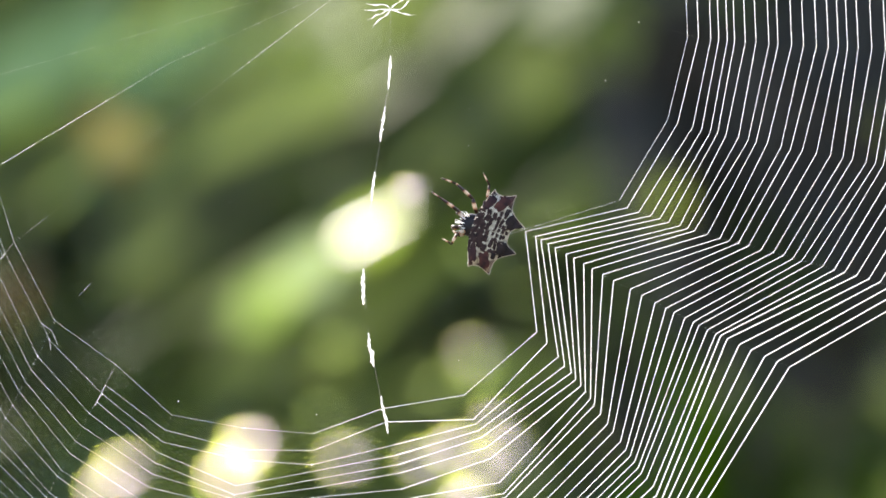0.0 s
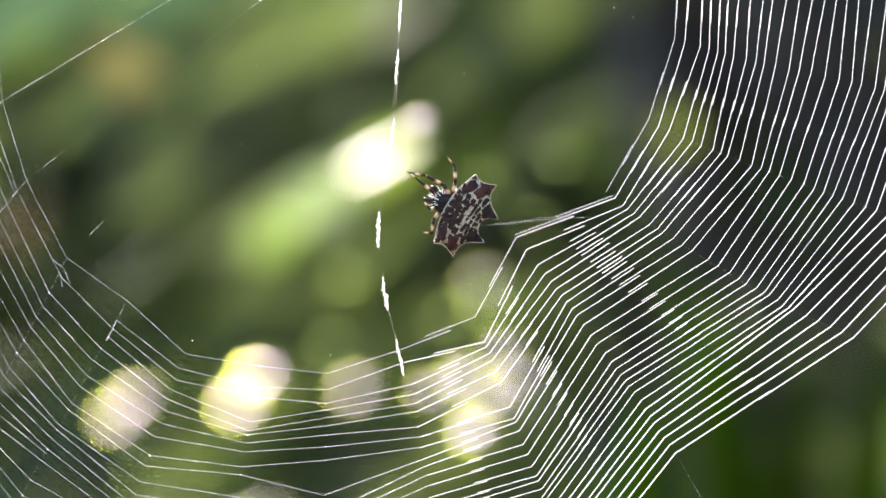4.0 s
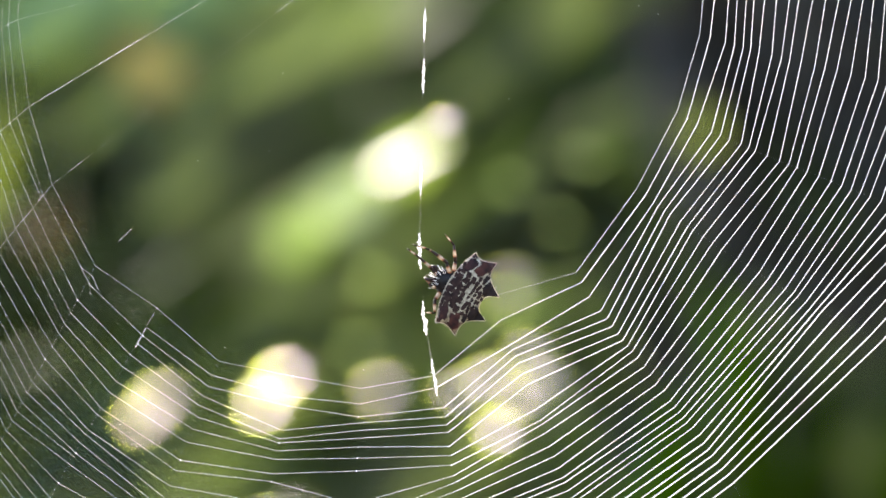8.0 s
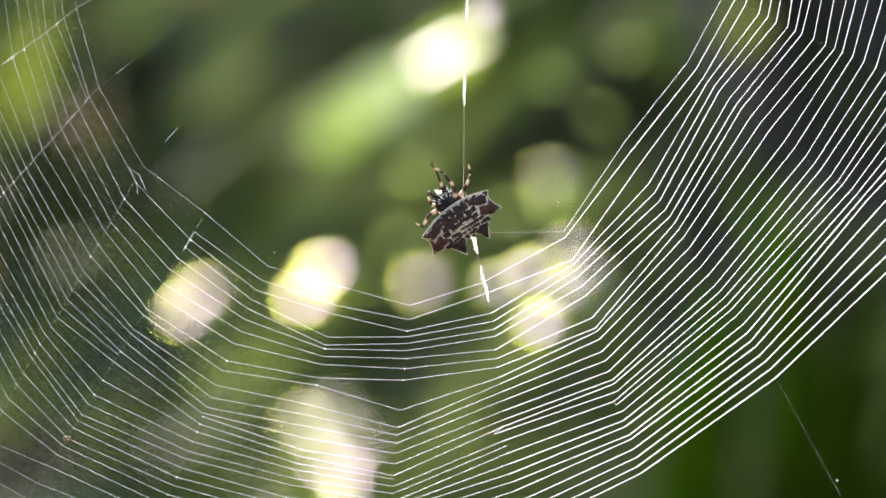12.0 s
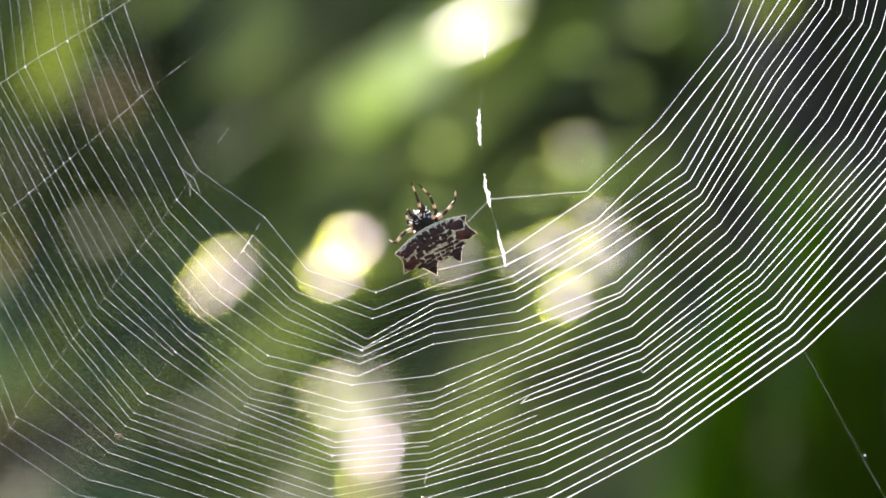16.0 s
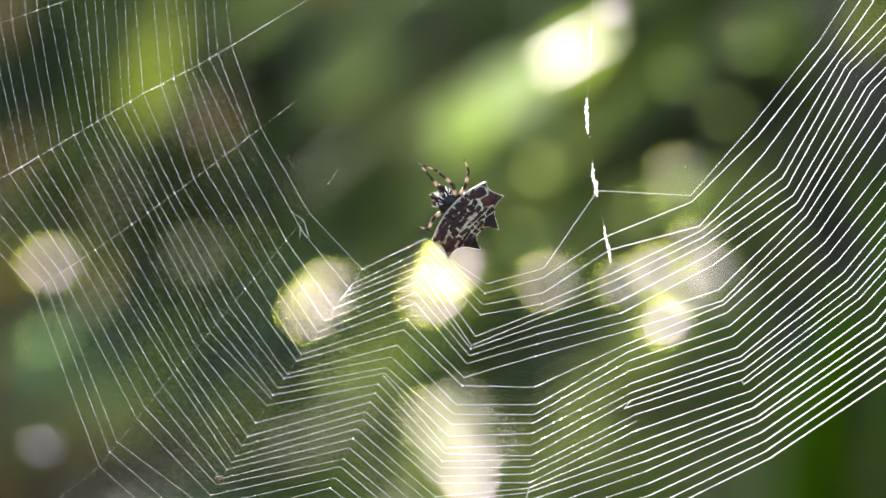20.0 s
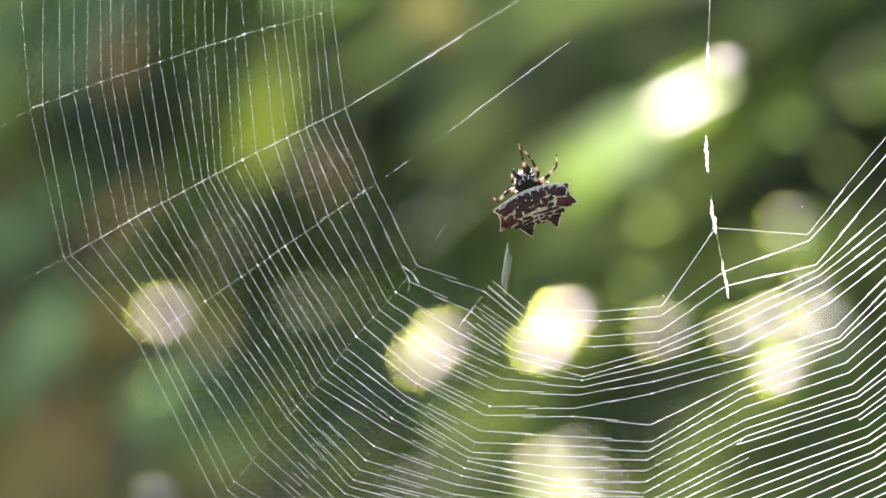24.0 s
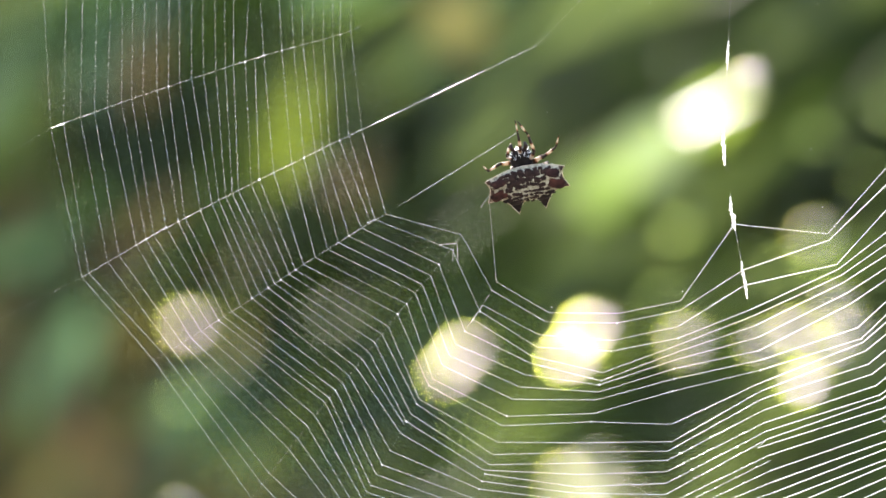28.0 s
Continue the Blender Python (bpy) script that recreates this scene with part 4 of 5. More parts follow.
turns(5, (6,),
      (7, 49, 110, 179, 217, 252, 288, 318, 346, 373, 405, 447, 486, 527, 564, 609, 638, 664, 690, 713, 741, 779, 813, 843, 870, 903, 933, 965, 1001),
      (-32, -44, -72, -57, -55, -60, -52, -55, -47, -44, -42, -38, -32, -54, -16, -32, -32, -20, -22, -25, -9, 9, -9, -12, -13, -15, -10, -3, -3))
turns(6, (0, 8),
      (-24, 0, 97, 116, 142, 170, 212, 255, 350, 394, 409, 443, 494, 534, 580, 618, 637, 669, 704, 722, 754, 792, 818, 856, 875, 917, 953, 990, 1020),
      (11, 6, 4, 3, 10, 6, 9, 17, 4, 4, 8, 6, -8, -3, -5, 7, 1, 7, -52, -45, 4, -20, -22, -15, -16, -26, -17, -42, -21))
turns(6, (9,),
      (-22, 2, 99, 118, 143, 172, 214, 256, 351, 395, 410, 444, 495, 535, 581, 619, 637, 670, 705, 723, 754, 792, 818, 856, 875, 917, 953, 990, 1020),
      (11, 6, 4, 3, 10, 6, 9, 17, 4, 4, 8, 6, -8, -3, -5, 7, 1, 7, -52, -45, 4, -20, -22, -15, -16, -26, -17, -42, -21))
turns(7, (12,),
      (11, 11, 55, 132, 166, 197, 224, 276, 310, 345, 386, 410, 441, 476, 516, 549, 577, 602, 631, 653, 682, 724, 762, 795, 833, 879, 922, 967, 999),
      (-13, -13, 5, 51, 55, 55, 61, 53, 57, 55, 51, 65, 70, 68, 64, 68, 46, -46, 48, 63, 63, 70, 73, 83, 80, 85, 80, 68, 79))
turns(7, (15, 17),
      (57, 57, 95, 141, 166, 195, 225, 269, 309, 342, 388, 423, 448, 480, 517, 552, 578, 605, 634, 657, 685, 728, 767, 799, 834, 880, 923, 967, 998),
      (21, 21, 36, 71, 79, 80, 80, 87, 83, 71, 53, 69, 82, 100, 103, 107, 91, -13, 117, 126, 121, 122, 113, 112, 116, 128, 123, 106, 124))
turns(7, (20, 22),
      (6, 6, 52, 129, 155, 185, 227, 265, 295, 327, 370, 396, 425, 458, 500, 530, 557, 581, 606, 627, 657, 698, 734, 765, 798, 840, 879, 920, 949),
      (0, 0, 16, 29, 38, 47, 53, 71, 85, 87, 92, 96, 106, 102, 107, 110, 85, 8, 111, 122, 119, 119, 132, 146, 148, 159, 160, 154, 169))
turns(7, (25,),
      (-3, -3, 44, 121, 141, 171, 208, 248, 278, 308, 347, 372, 396, 431, 470, 496, 522, 545, 571, 587, 618, 653, 685, 713, 744, 783, 820, 858, 884),
      (-2, -2, 0, 28, 50, 64, 75, 79, 81, 78, 65, 63, 72, 73, 72, 81, 67, -22, 80, 92, 82, 94, 101, 115, 116, 127, 127, 120, 135))
turns(8, (12,),
      (1, 1, 59, 108, 131, 159, 188, 221, 263, 311, 436, 508, 539, 573, 615, 658, 707, 721, 751, 781, 816, 839, 858, 895, 943, 989, 1033, 1079, 1119),
      (-5, -5, -2, -17, -14, -9, 1, -5, -10, -14, -23, -29, -36, -30, -29, -22, -32, -30, -25, -26, -26, -34, -48, -54, -46, -39, -38, -36, -36))
turns(8, (15, 17),
      (-30, -30, 30, 76, 99, 126, 156, 190, 227, 272, 399, 462, 502, 536, 577, 625, 673, 689, 717, 746, 781, 804, 822, 859, 907, 952, 996, 1039, 1080),
      (-36, -36, -11, -13, -8, -8, -2, -1, 1, -1, 32, 80, 47, 43, 52, 62, 37, 40, 46, 46, 48, 41, 28, 24, 34, 43, 47, 50, 53))
turns(8, (20, 22),
      (9, 9, 65, 104, 131, 154, 185, 217, 254, 300, 414, 477, 515, 546, 585, 627, 668, 681, 708, 734, 766, 787, 804, 837, 880, 921, 961, 1002, 1037),
      (1, 1, 12, 17, 19, 14, 6, 3, 3, -1, 20, 62, 38, 41, 41, 42, 48, 51, 59, 61, 64, 59, 46, 44, 57, 69, 75, 81, 85))
turns(8, (25,),
      (5, 5, 59, 98, 123, 146, 171, 201, 235, 277, 387, 445, 478, 509, 547, 586, 624, 636, 660, 685, 713, 733, 748, 779, 818, 856, 892, 930, 962),
      (0, 0, -4, 6, -5, -5, -5, -9, -1, -7, 14, 34, -4, -2, 2, 6, 9, 12, 18, 19, 20, 13, 0, -4, 6, 15, 18, 22, 24))
turns(9, (12,),
      (1, 1, 72, 105, 192, 222, 236, 264, 294, 345, 372, 448, 486, 527, 570, 615, 639, 667, 691, 723, 749, 797, 827, 865, 906, 946, 984, 1022, 1058),
      (16, 16, 22, 30, 10, 4, 7, 6, 5, 0, 4, 2, 7, -4, -9, 6, 3, 1, -14, -13, -21, -46, -17, -47, -53, -47, -48, -49, -51))
turns(9, (15, 17),
      (-35, -35, 38, 77, 167, 206, 219, 247, 277, 333, 372, 449, 489, 527, 582, 626, 652, 685, 712, 745, 767, 824, 856, 896, 944, 988, 1030, 1073, 1113),
      (-36, -36, -5, 3, 14, -2, -11, -5, 3, 10, -13, 21, 5, 0, -23, -12, -31, -9, -15, 18, 57, 58, 86, 70, 48, 59, 63, 67, 69))
turns(9, (20, 22),
      (-7, -7, 38, 79, 165, 203, 216, 243, 276, 332, 364, 442, 480, 521, 569, 614, 637, 669, 696, 730, 757, 811, 840, 881, 924, 967, 1008, 1049, 1087),
      (70, 70, 73, 67, 59, 34, 34, 35, 20, 16, 18, -6, -13, -18, -26, -29, -31, -40, -40, -43, -48, -42, -76, -111, -121, -119, -125, -130, -136))
turns(9, (25,),
      (32, 32, 92, 128, 204, 232, 246, 270, 298, 344, 373, 446, 479, 515, 554, 596, 618, 644, 666, 695, 719, 763, 790, 825, 862, 898, 933, 968, 1001),
      (36, 36, 31, 35, -7, -8, -17, -8, -21, -16, -28, -48, -58, -47, -48, -45, -61, -64, -80, -80, -89, -115, -87, -119, -126, -121, -124, -126, -129))
turns(10, (17,),
      (1, 1, 55, 96, 133, 168, 208, 253, 303, 369, 408, 465, 512, 550, 575, 586, 615, 645, 683, 721, 749, 785, 822, 854, 892, 932, 976, 1024, 1066),
      (-4, -4, -25, -9, -37, -40, -8, -1, -32, -20, -32, -36, -26, -15, -55, -24, -23, -20, -27, -34, -27, -18, -32, -40, -47, -52, -52, -54, -75))
turns(10, (20, 22),
      (-7, -7, 22, 49, 80, 107, 142, 179, 214, 277, 314, 371, 417, 456, 476, 488, 519, 552, 587, 624, 651, 689, 725, 759, 802, 830, 873, 912, 950),
      (-7, -7, 45, 63, 67, 67, 71, 94, 134, 113, 118, 115, 100, 94, 99, 106, 79, 80, 70, 62, 62, 43, 41, 37, 30, 24, 18, 6, 1))
turns(10, (25,),
      (38, 38, 87, 129, 164, 188, 231, 276, 324, 385, 421, 479, 524, 560, 584, 595, 622, 650, 687, 723, 749, 783, 818, 848, 884, 922, 963, 1009, 1049),
      (12, 12, -12, 12, -8, -8, -13, -29, -60, -60, -72, -68, -73, -68, -113, -85, -90, -92, -106, -120, -119, -116, -137, -151, -165, -177, -185, -195, -224))
turns(11, (17,),
      (1, 1, 68, 96, 124, 164, 206, 255, 294, 349, 371, 424, 440, 472, 504, 517, 542, 609, 661, 696, 734, 757, 783, 820, 847, 880, 923, 987, 1045),
      (4, 4, -5, 4, -7, -31, -63, -45, -50, -60, -62, -82, -81, -72, -83, -80, -102, -106, -114, -119, -133, -127, -141, -136, -143, -151, -162, -210, -215))
turns(11, (20, 22),
      (7, 7, 63, 84, 117, 163, 214, 256, 293, 346, 371, 424, 440, 477, 505, 517, 544, 610, 662, 698, 736, 761, 788, 824, 848, 887, 930, 997, 1058),
      (17, 17, 13, 21, -2, -12, -25, -24, -37, -47, -51, -62, -64, -64, -70, -65, -67, -65, -62, -65, -57, -61, -62, -66, -65, -62, -57, -73, -59))
turns(11, (25,),
      (24, 24, 77, 98, 130, 174, 223, 263, 299, 350, 374, 425, 441, 477, 504, 517, 544, 607, 657, 692, 729, 754, 780, 815, 839, 877, 919, 983, 1042),
      (-4, -4, -20, -14, -41, -60, -84, -90, -109, -130, -137, -158, -160, -166, -175, -169, -173, -186, -194, -203, -201, -208, -212, -220, -222, -225, -229, -260, -260))
turns(12, (22,),
      (-6, -6, 46, 49, 72, 104, 146, 182, 214, 256, 297, 344, 374, 406, 438, 467, 498, 530, 559, 590, 620, 637, 687, 725, 772, 814, 908, 946, 1000),
      (-13, -13, 18, 27, 83, -8, -2, -8, -16, -11, -17, -13, -13, -21, -13, -16, -11, -20, -23, -27, -26, -30, -27, -33, -37, -23, -25, -14, 0))
turns(12, (25,),
      (2, 2, 53, 57, 80, 112, 153, 189, 221, 263, 303, 349, 379, 411, 443, 472, 503, 535, 563, 594, 624, 642, 691, 729, 775, 817, 909, 947, 1000),
      (4, 4, 34, 45, 102, 11, 15, 9, 1, 5, -3, 0, 0, -8, 0, -3, 1, -7, -10, -14, -13, -16, -15, -22, -27, -15, -22, -12, 0))
turns(13, (22,),
      (0, 0, 48, 60, 72, 107, 158, 200, 248, 300, 348, 386, 415, 453, 478, 504, 544, 575, 627, 668, 699, 735, 768, 802, 842, 883, 919, 952, 1000),
      (-4, -4, -9, -6, 0, 6, 3, 9, 13, 20, 24, 24, 22, 25, 30, 27, 32, 27, 29, 30, 25, 23, 20, 17, 13, 9, 7, 4, 0))
turns(13, (25,),
      (1, 1, 45, 63, 73, 103, 158, 203, 249, 302, 352, 387, 415, 452, 478, 506, 545, 576, 628, 665, 699, 722, 760, 798, 843, 879, 922, 957, 1000),
      (1, 1, -8, -27, -24, -9, -12, -17, -16, -8, -14, -8, -3, 0, -5, 0, 0, -1, 3, 5, 6, 8, 7, 2, 5, 3, 1, 2, 0))
turns(14, (22,),
      (-2, -2, 47, 78, 80, 119, 143, 166, 208, 252, 313, 362, 389, 432, 456, 480, 504, 536, 567, 620, 651, 699, 738, 761, 805, 869, 910, 975, 1000),
      (3, 3, -1, 6, 4, 4, 5, -5, 3, -5, -27, -18, -23, -24, -28, -33, -11, -4, -10, -9, 0, -3, -3, 1, 5, 12, 14, -1, 0))
turns(14, (25,),
      (0, 0, 44, 77, 79, 112, 136, 162, 202, 246, 309, 359, 388, 434, 455, 479, 503, 528, 570, 623, 647, 690, 736, 765, 800, 864, 905, 975, 1000),
      (-5, -5, -16, -13, -16, -20, -22, -26, -24, -26, -36, -42, -38, -39, -43, -44, -46, -42, -35, -59, -55, -55, -43, -40, -34, -25, -23, -4, 0))
turns(15, (22,),
      (15, 15, 50, 74, 76, 105, 140, 171, 200, 238, 296, 327, 358, 397, 424, 455, 495, 534, 573, 610, 647, 694, 731, 765, 812, 855, 903, 959, 1000),
      (22, 22, 26, 24, 23, 15, 8, 5, -2, -8, -22, -13, -16, -16, -14, -18, -25, -25, -24, -28, -26, -27, -25, -25, -21, -14, -4, 2, 0))
turns(15, (25,),
      (-1, -1, 35, 59, 61, 90, 125, 157, 187, 226, 285, 316, 348, 387, 414, 446, 487, 526, 566, 604, 642, 689, 727, 761, 809, 853, 901, 958, 1000),
      (-23, -23, -18, -18, -20, -26, -32, -34, -40, -43, -55, -44, -46, -44, -41, -43, -48, -46, -44, -46, -42, -42, -38, -36, -30, -20, -9, 0, 0))
turns(16, (0,),
      (-43, -43, -5, 24, 26, 53, 91, 135, 177, 221, 291, 269, 303, 368, 402, 436, 476, 514, 558, 588, 636, 671, 716, 751, 786, 837, 887, 943, 1041),
      (39, 39, 36, 33, 33, 31, 27, 23, 19, 15, 9, 11, 8, 2, -1, -4, -8, -11, -15, -18, -23, -26, -30, -33, -36, -41, -45, -51, -60))


def placed(i, j, t):
    """The share and the bend of turn j on radius i at a time."""
    table = TURNS[i]
    ks = sorted(table)
    return tuple(float(np.interp(t, ks, [table[k][n][j] for k in ks])) for n in (0, 1))


def crossing(i, j, k):
    """Where turn j of the spiral crosses radius i at time number k; turn 0 is the newest."""
    t, ax, az, bx, bz = RADII[i][k]
    a, b = flat((ax, az)), flat((bx, bz))
    along = (b - a).normalized()
    fixed = laid(i, t)
    if j == 0 and i == UP and fixed:
        return between(CROSSES_UPRIGHT, t)
    share, bend = placed(i, j if i < 7 and fixed else max(j, 1), t)
    p = a + (b - a) * share / 1000 + Vector((-along.z, 0, along.x)) * bend * 0.01 * MM
    if j == 0 and i >= 7 and fixed:
        p -= along * MM
    return p


def open_back(bm):
    """Cuts the far side off a thread, so that sunlight reaches its near side and brightens it."""
    bm.normal_update()
    bmesh.ops.delete(bm, geom=[f for f in bm.faces if f.normal.z < -0.35], context="FACES")


def thread_mesh(name, sides=6, knots=0):
    """A thread one metre long and one metre thick, to be drawn out; knots: beads of glue along it."""
    me = bpy.data.meshes.new(name)
    rng = random.Random(knots)
    n = 4 + knots * 4
    xs = [q / n for q in range(n + 1)]
    fat = [0.5 if not knots else 0.27 + (0.25 + 0.4 * rng.random() if q % 4 == 2 else 0.0) for q in range(n + 1)]
    bm = tube([(x, 0, 0) for x in xs], fat, sides)
    open_back(bm)
    bm.to_mesh(me)
    bm.free()
    for p in me.polygons:
        p.use_smooth = True
    me.materials.append(SILK)
    return me


THREAD = thread_mesh("thread")
BEADED = thread_mesh("beaded_thread", 6, 13)


def lying(a, b):
    """The pose of a thread that starts at a and runs towards b."""
    return facing(a, b - a, (0, -1, 0.001))


MOVES = []


def stretched(name, ends, thick, mesh=None):
    """A thread between two moving ends, in two pieces that slide along each other as it stretches."""
    spans = [(b - a).length for a, b in ends]
    half = min(max(spans) * 0.52, min(spans))
    for flip in (0, 1):
        ob = new(name, mesh or THREAD)
        ob.parent = web
        ob.scale = (half, thick, thick)
        rows = [(t, lying(b, a) if flip else lying(a, b)) for t, (a, b) in zip(TIMES, ends)]
        MOVES.append((ob, rows))
    return ob


def thickness(i, j):
    """Thickest where the threads look coarse and bright, finest on the dimmer side; bloom is built into the outer turns
    as extra thickness.
    """
    base = (0.105, 0.105, 0.115, 0.13, 0.145, 0.15, 0.135, 0.105, 0.09, 0.083, 0.073, 0.062, 0.053, 0.049, 0.034, 0.027)[i]
    return 0.575 * base * (1 + 0.18 * noise.noise(Vector((i * 3.1, j * 2.3, 0)))) * (1.25 if j > 20 and i < 8 else 1.0) * (1.3 if j > RINGS - 8 and 2 < i < 6 else 1.0) * MM


SPAN = range(len(TIMES))
# Stretches where two turns run together as one thread.
DOUBLED = {(11, 2), (11, 4), (12, 3), (12, 4), (13, 4), (14, 4), (15, 4), (6, 19), (7, 17), (10, 15), (15, 11)}
for i in range(len(RADII) - 1):
    for j in range(RINGS):
        if (j == 0 and i > 11) or (i, j) in DOUBLED:
            continue
        ends = []
        for k in SPAN:
            both = j or (laid(i, TIMES[k]) and laid(i + 1, TIMES[k]))
            ends.append((crossing(i, j if both else 1, k), crossing(i + 1, j if both else 1, k)))
        stretched("spiral_thread", ends, thickness(i, j), BEADED if i > 6 or j == 0 else THREAD)

# The radii, from the rim to the spiral and on to the hub.
HUB = [flat(row[1]) for row in UPRIGHT]
MEET = [p + Vector((1.0, 0, 5.2)) * MM for p in HUB]  # where the radii would meet
# Thickness stands in for how bright each radius looks; 0 leaves it out.
OUTER = (0, 0, 0, 0.006, 0.005, 0, 0, 0, 0, 0, 0.004, 0.006, 0.011, 0.022, 0.034, 0.024, 0.02)
INNER = (0, 0.004, 0, 0, 0, 0, 0, 0, 0, 0, 0, 0, 0, 0.016, 0.03, 0.012, 0.008)
LIFT = Vector((26.0, 0, 20.0)) * MM


def sag(t):
    return Vector((18.0, 0, float(np.interp(t, (25, 28), (10.9, 8.6))))) * MM


for i in range(len(RADII)):
    if OUTER[i]:
        for near, far in ((1, 5), (5, 10), (10, 16), (16, 22), (22, 28)):
            stretched("radial_thread", [(crossing(i, near, k), crossing(i, far, k)) for k in SPAN], OUTER[i] * MM, BEADED)
    if i == UP or not INNER[i]:
        continue
    if i in (13, 14):
        # One is held aside by the spider late on, the other sags a little.
        mid = []
        for k in SPAN:
            if i == 14:
                mid.append(crossing(i, 1, k) + sag(TIMES[k]))
            else:
                straight = crossing(i, 1, k) + LIFT
                mid.append(between(HELD, TIMES[k]) if TIMES[k] >= 25 else straight)
        stretched("radial_thread", [(crossing(i, 1, k), mid[k]) for k in SPAN], (0.007 if i == 13 else 0.026) * MM, BEADED)
        stretched("radial_thread", [(mid[k], MEET[k]) for k in SPAN], (0.004 if i == 13 else 0.012) * MM, BEADED)
        continue
    stretched("radial_thread", [(crossing(i, 1, k), MEET[k]) for k in SPAN], INNER[i] * MM, BEADED)


def fragment(i, away, length, thick, outward=False):
    """A thicker length of silk on a radius, that far from where the spiral begins; on the long ones the thickness
    stands in for brightness.
    """
    ob = new("silk_fragment", BEADED)
    ob.parent = web
    ob.scale = (length * MM, thick * MM, thick * MM)
    rows = []
    for k in SPAN:
        a = crossing(i, 1, k)
        if outward:
            to = crossing(i, RINGS - 1, k)
        elif i == 13 and TIMES[k] >= 25:
            to = between(HELD, TIMES[k])
        elif i == 14:
            to = a + sag(TIMES[k])
        elif i == 13:
            to = a + LIFT * 1.6
        else:
            to = MEET[k]
        d = (to - a).normalized()
        far = min(away, (to - a).length / MM - length)
        rows.append((TIMES[k], lying(a + d * far * MM, a + d * (far + 1) * MM)))
    MOVES.append((ob, rows))


fragment(13, 2.2, 1.7, 0.035)
fragment(12, 3.4, 1.9, 0.035)
fragment(13, 17, 12, 0.012)
fragment(13, 29, 12.5, 0.038)
fragment(14, 1.2, 4.0, 0.06)
fragment(14, 8.0, 6.0, 0.055)


def coarse_stretch(i, near, far, thick):
    """Coarser silk along a radius, between two turns; a turn and a half is given as 1.5."""
    def at(j, k):
        return crossing(i, int(j), k).lerp(crossing(i, min(int(j) + 1, RINGS - 1), k), j - int(j))
    stretched("silk_fragment", [(at(near, k), at(far, k)) for k in SPAN], thick * MM, BEADED)


for row in ((11, 2, 4.3, 0.075), (11, 1.3, 1.7, 0.03), (12, 2, 4, 0.045), (13, 2.1, 4, 0.05), (14, 8.8, 9.6, 0.06), (14, 21, 24, 0.045), (15, 9.8, 10.9, 0.05),
            (15, 25.3, 25.8, 0.08), (15, 27, 28, 0.035), (13, 5, 6.4, 0.025), (8, 21, 22.6, 0.1), (6, 18, 19, 0.1), (7, 16, 17, 0.1)):
    coarse_stretch(*row)


# Knots of glue where the spiral crosses the radii.
def knot_mesh():
    bm = bmesh.new()
    bmesh.ops.create_icosphere(bm, subdivisions=1, radius=0.5)
    for v in bm.verts:
        v.co *= 1 + 0.3 * noise.noise(v.co * 7)
    me = bpy.data.meshes.new("knot")
    bm.to_mesh(me)
    bm.free()
    me.materials.append(TUFT)
    return me


KNOT = knot_mesh()
pick = random.Random(21)
for i in range(3, 16):
    for j in range(1, RINGS - 1):
        if pick.random() > (0.38 if i > 8 else 0.2):
            continue
        ob = new("glue_knot", KNOT)
        ob.parent = web
        size = pick.uniform(0.10, 0.19) * MM
        ob.scale = (size, size, size * 1.3)
        MOVES.append((ob, [(TIMES[k], Matrix.Translation(crossing(i, j, k) + Vector((0, -0.04 * MM, 0)))) for k in SPAN]))
# A small loop where a turn was doubled, specks on the bare radii, and the remains of a fly.
loop_a = [crossing(12, 2, k).lerp(crossing(13, 2, k), 0.18) for k in SPAN]
loop_b = [crossing(12, 2, k).lerp(crossing(12, 1, k), 0.45) for k in SPAN]
loop_c = [crossing(12, 2, k).lerp(crossing(11, 2, k), 0.16) for k in SPAN]
stretched("spiral_thread", list(zip(loop_a, loop_b)), 0.045 * MM, BEADED)
stretched("spiral_thread", list(zip(loop_b, loop_c)), 0.045 * MM, BEADED)
for i, part_way, size in ((1, 0.2, 0.2), (1, 0.55, 0.12), (2, 0.26, 0.16), (2, 0.19, 0.12), (3, 0.3, 0.1), (4, 0.45, 0.12), (5, 0.5, 0.14), (6, 0.22, 0.14), (6, 0.08, 0.16), (9, 0.3, 0.1),
                          (10, 0.03, 0.2), (10, 0.5, 0.12), (10, 0.72, 0.1), (11, 0.4, 0.12), (11, 0.62, 0.1), (12, 0.3, 0.12), (12, 0.55, 0.1), (8, 0.04, 0.16), (8, 0.35, 0.1)):
    ob = new("silk_speck", KNOT)
    ob.parent = web
    ob.scale = (0.75 * size * MM,) * 3
    MOVES.append((ob, [(TIMES[k], Matrix.Translation(crossing(i, 1, k).lerp(MEET[k], part_way))) for k in SPAN]))
ob = new("silk_speck", KNOT)
ob.parent = web
ob.scale = (0.2 * MM, 0.18 * MM, 0.26 * MM)
ob.location = flat((40.6, -25.0))
HUSK, husk_tree, husk_b = material("insect_husk", 0.6)
col, fac = noise_ramp(husk_tree, 3000.0, ((0.3, (0.05, 0.03, 0.02)), (0.7, (0.35, 0.24, 0.12))))
husk_tree.links.new(col, husk_b.inputs["Base Color"])
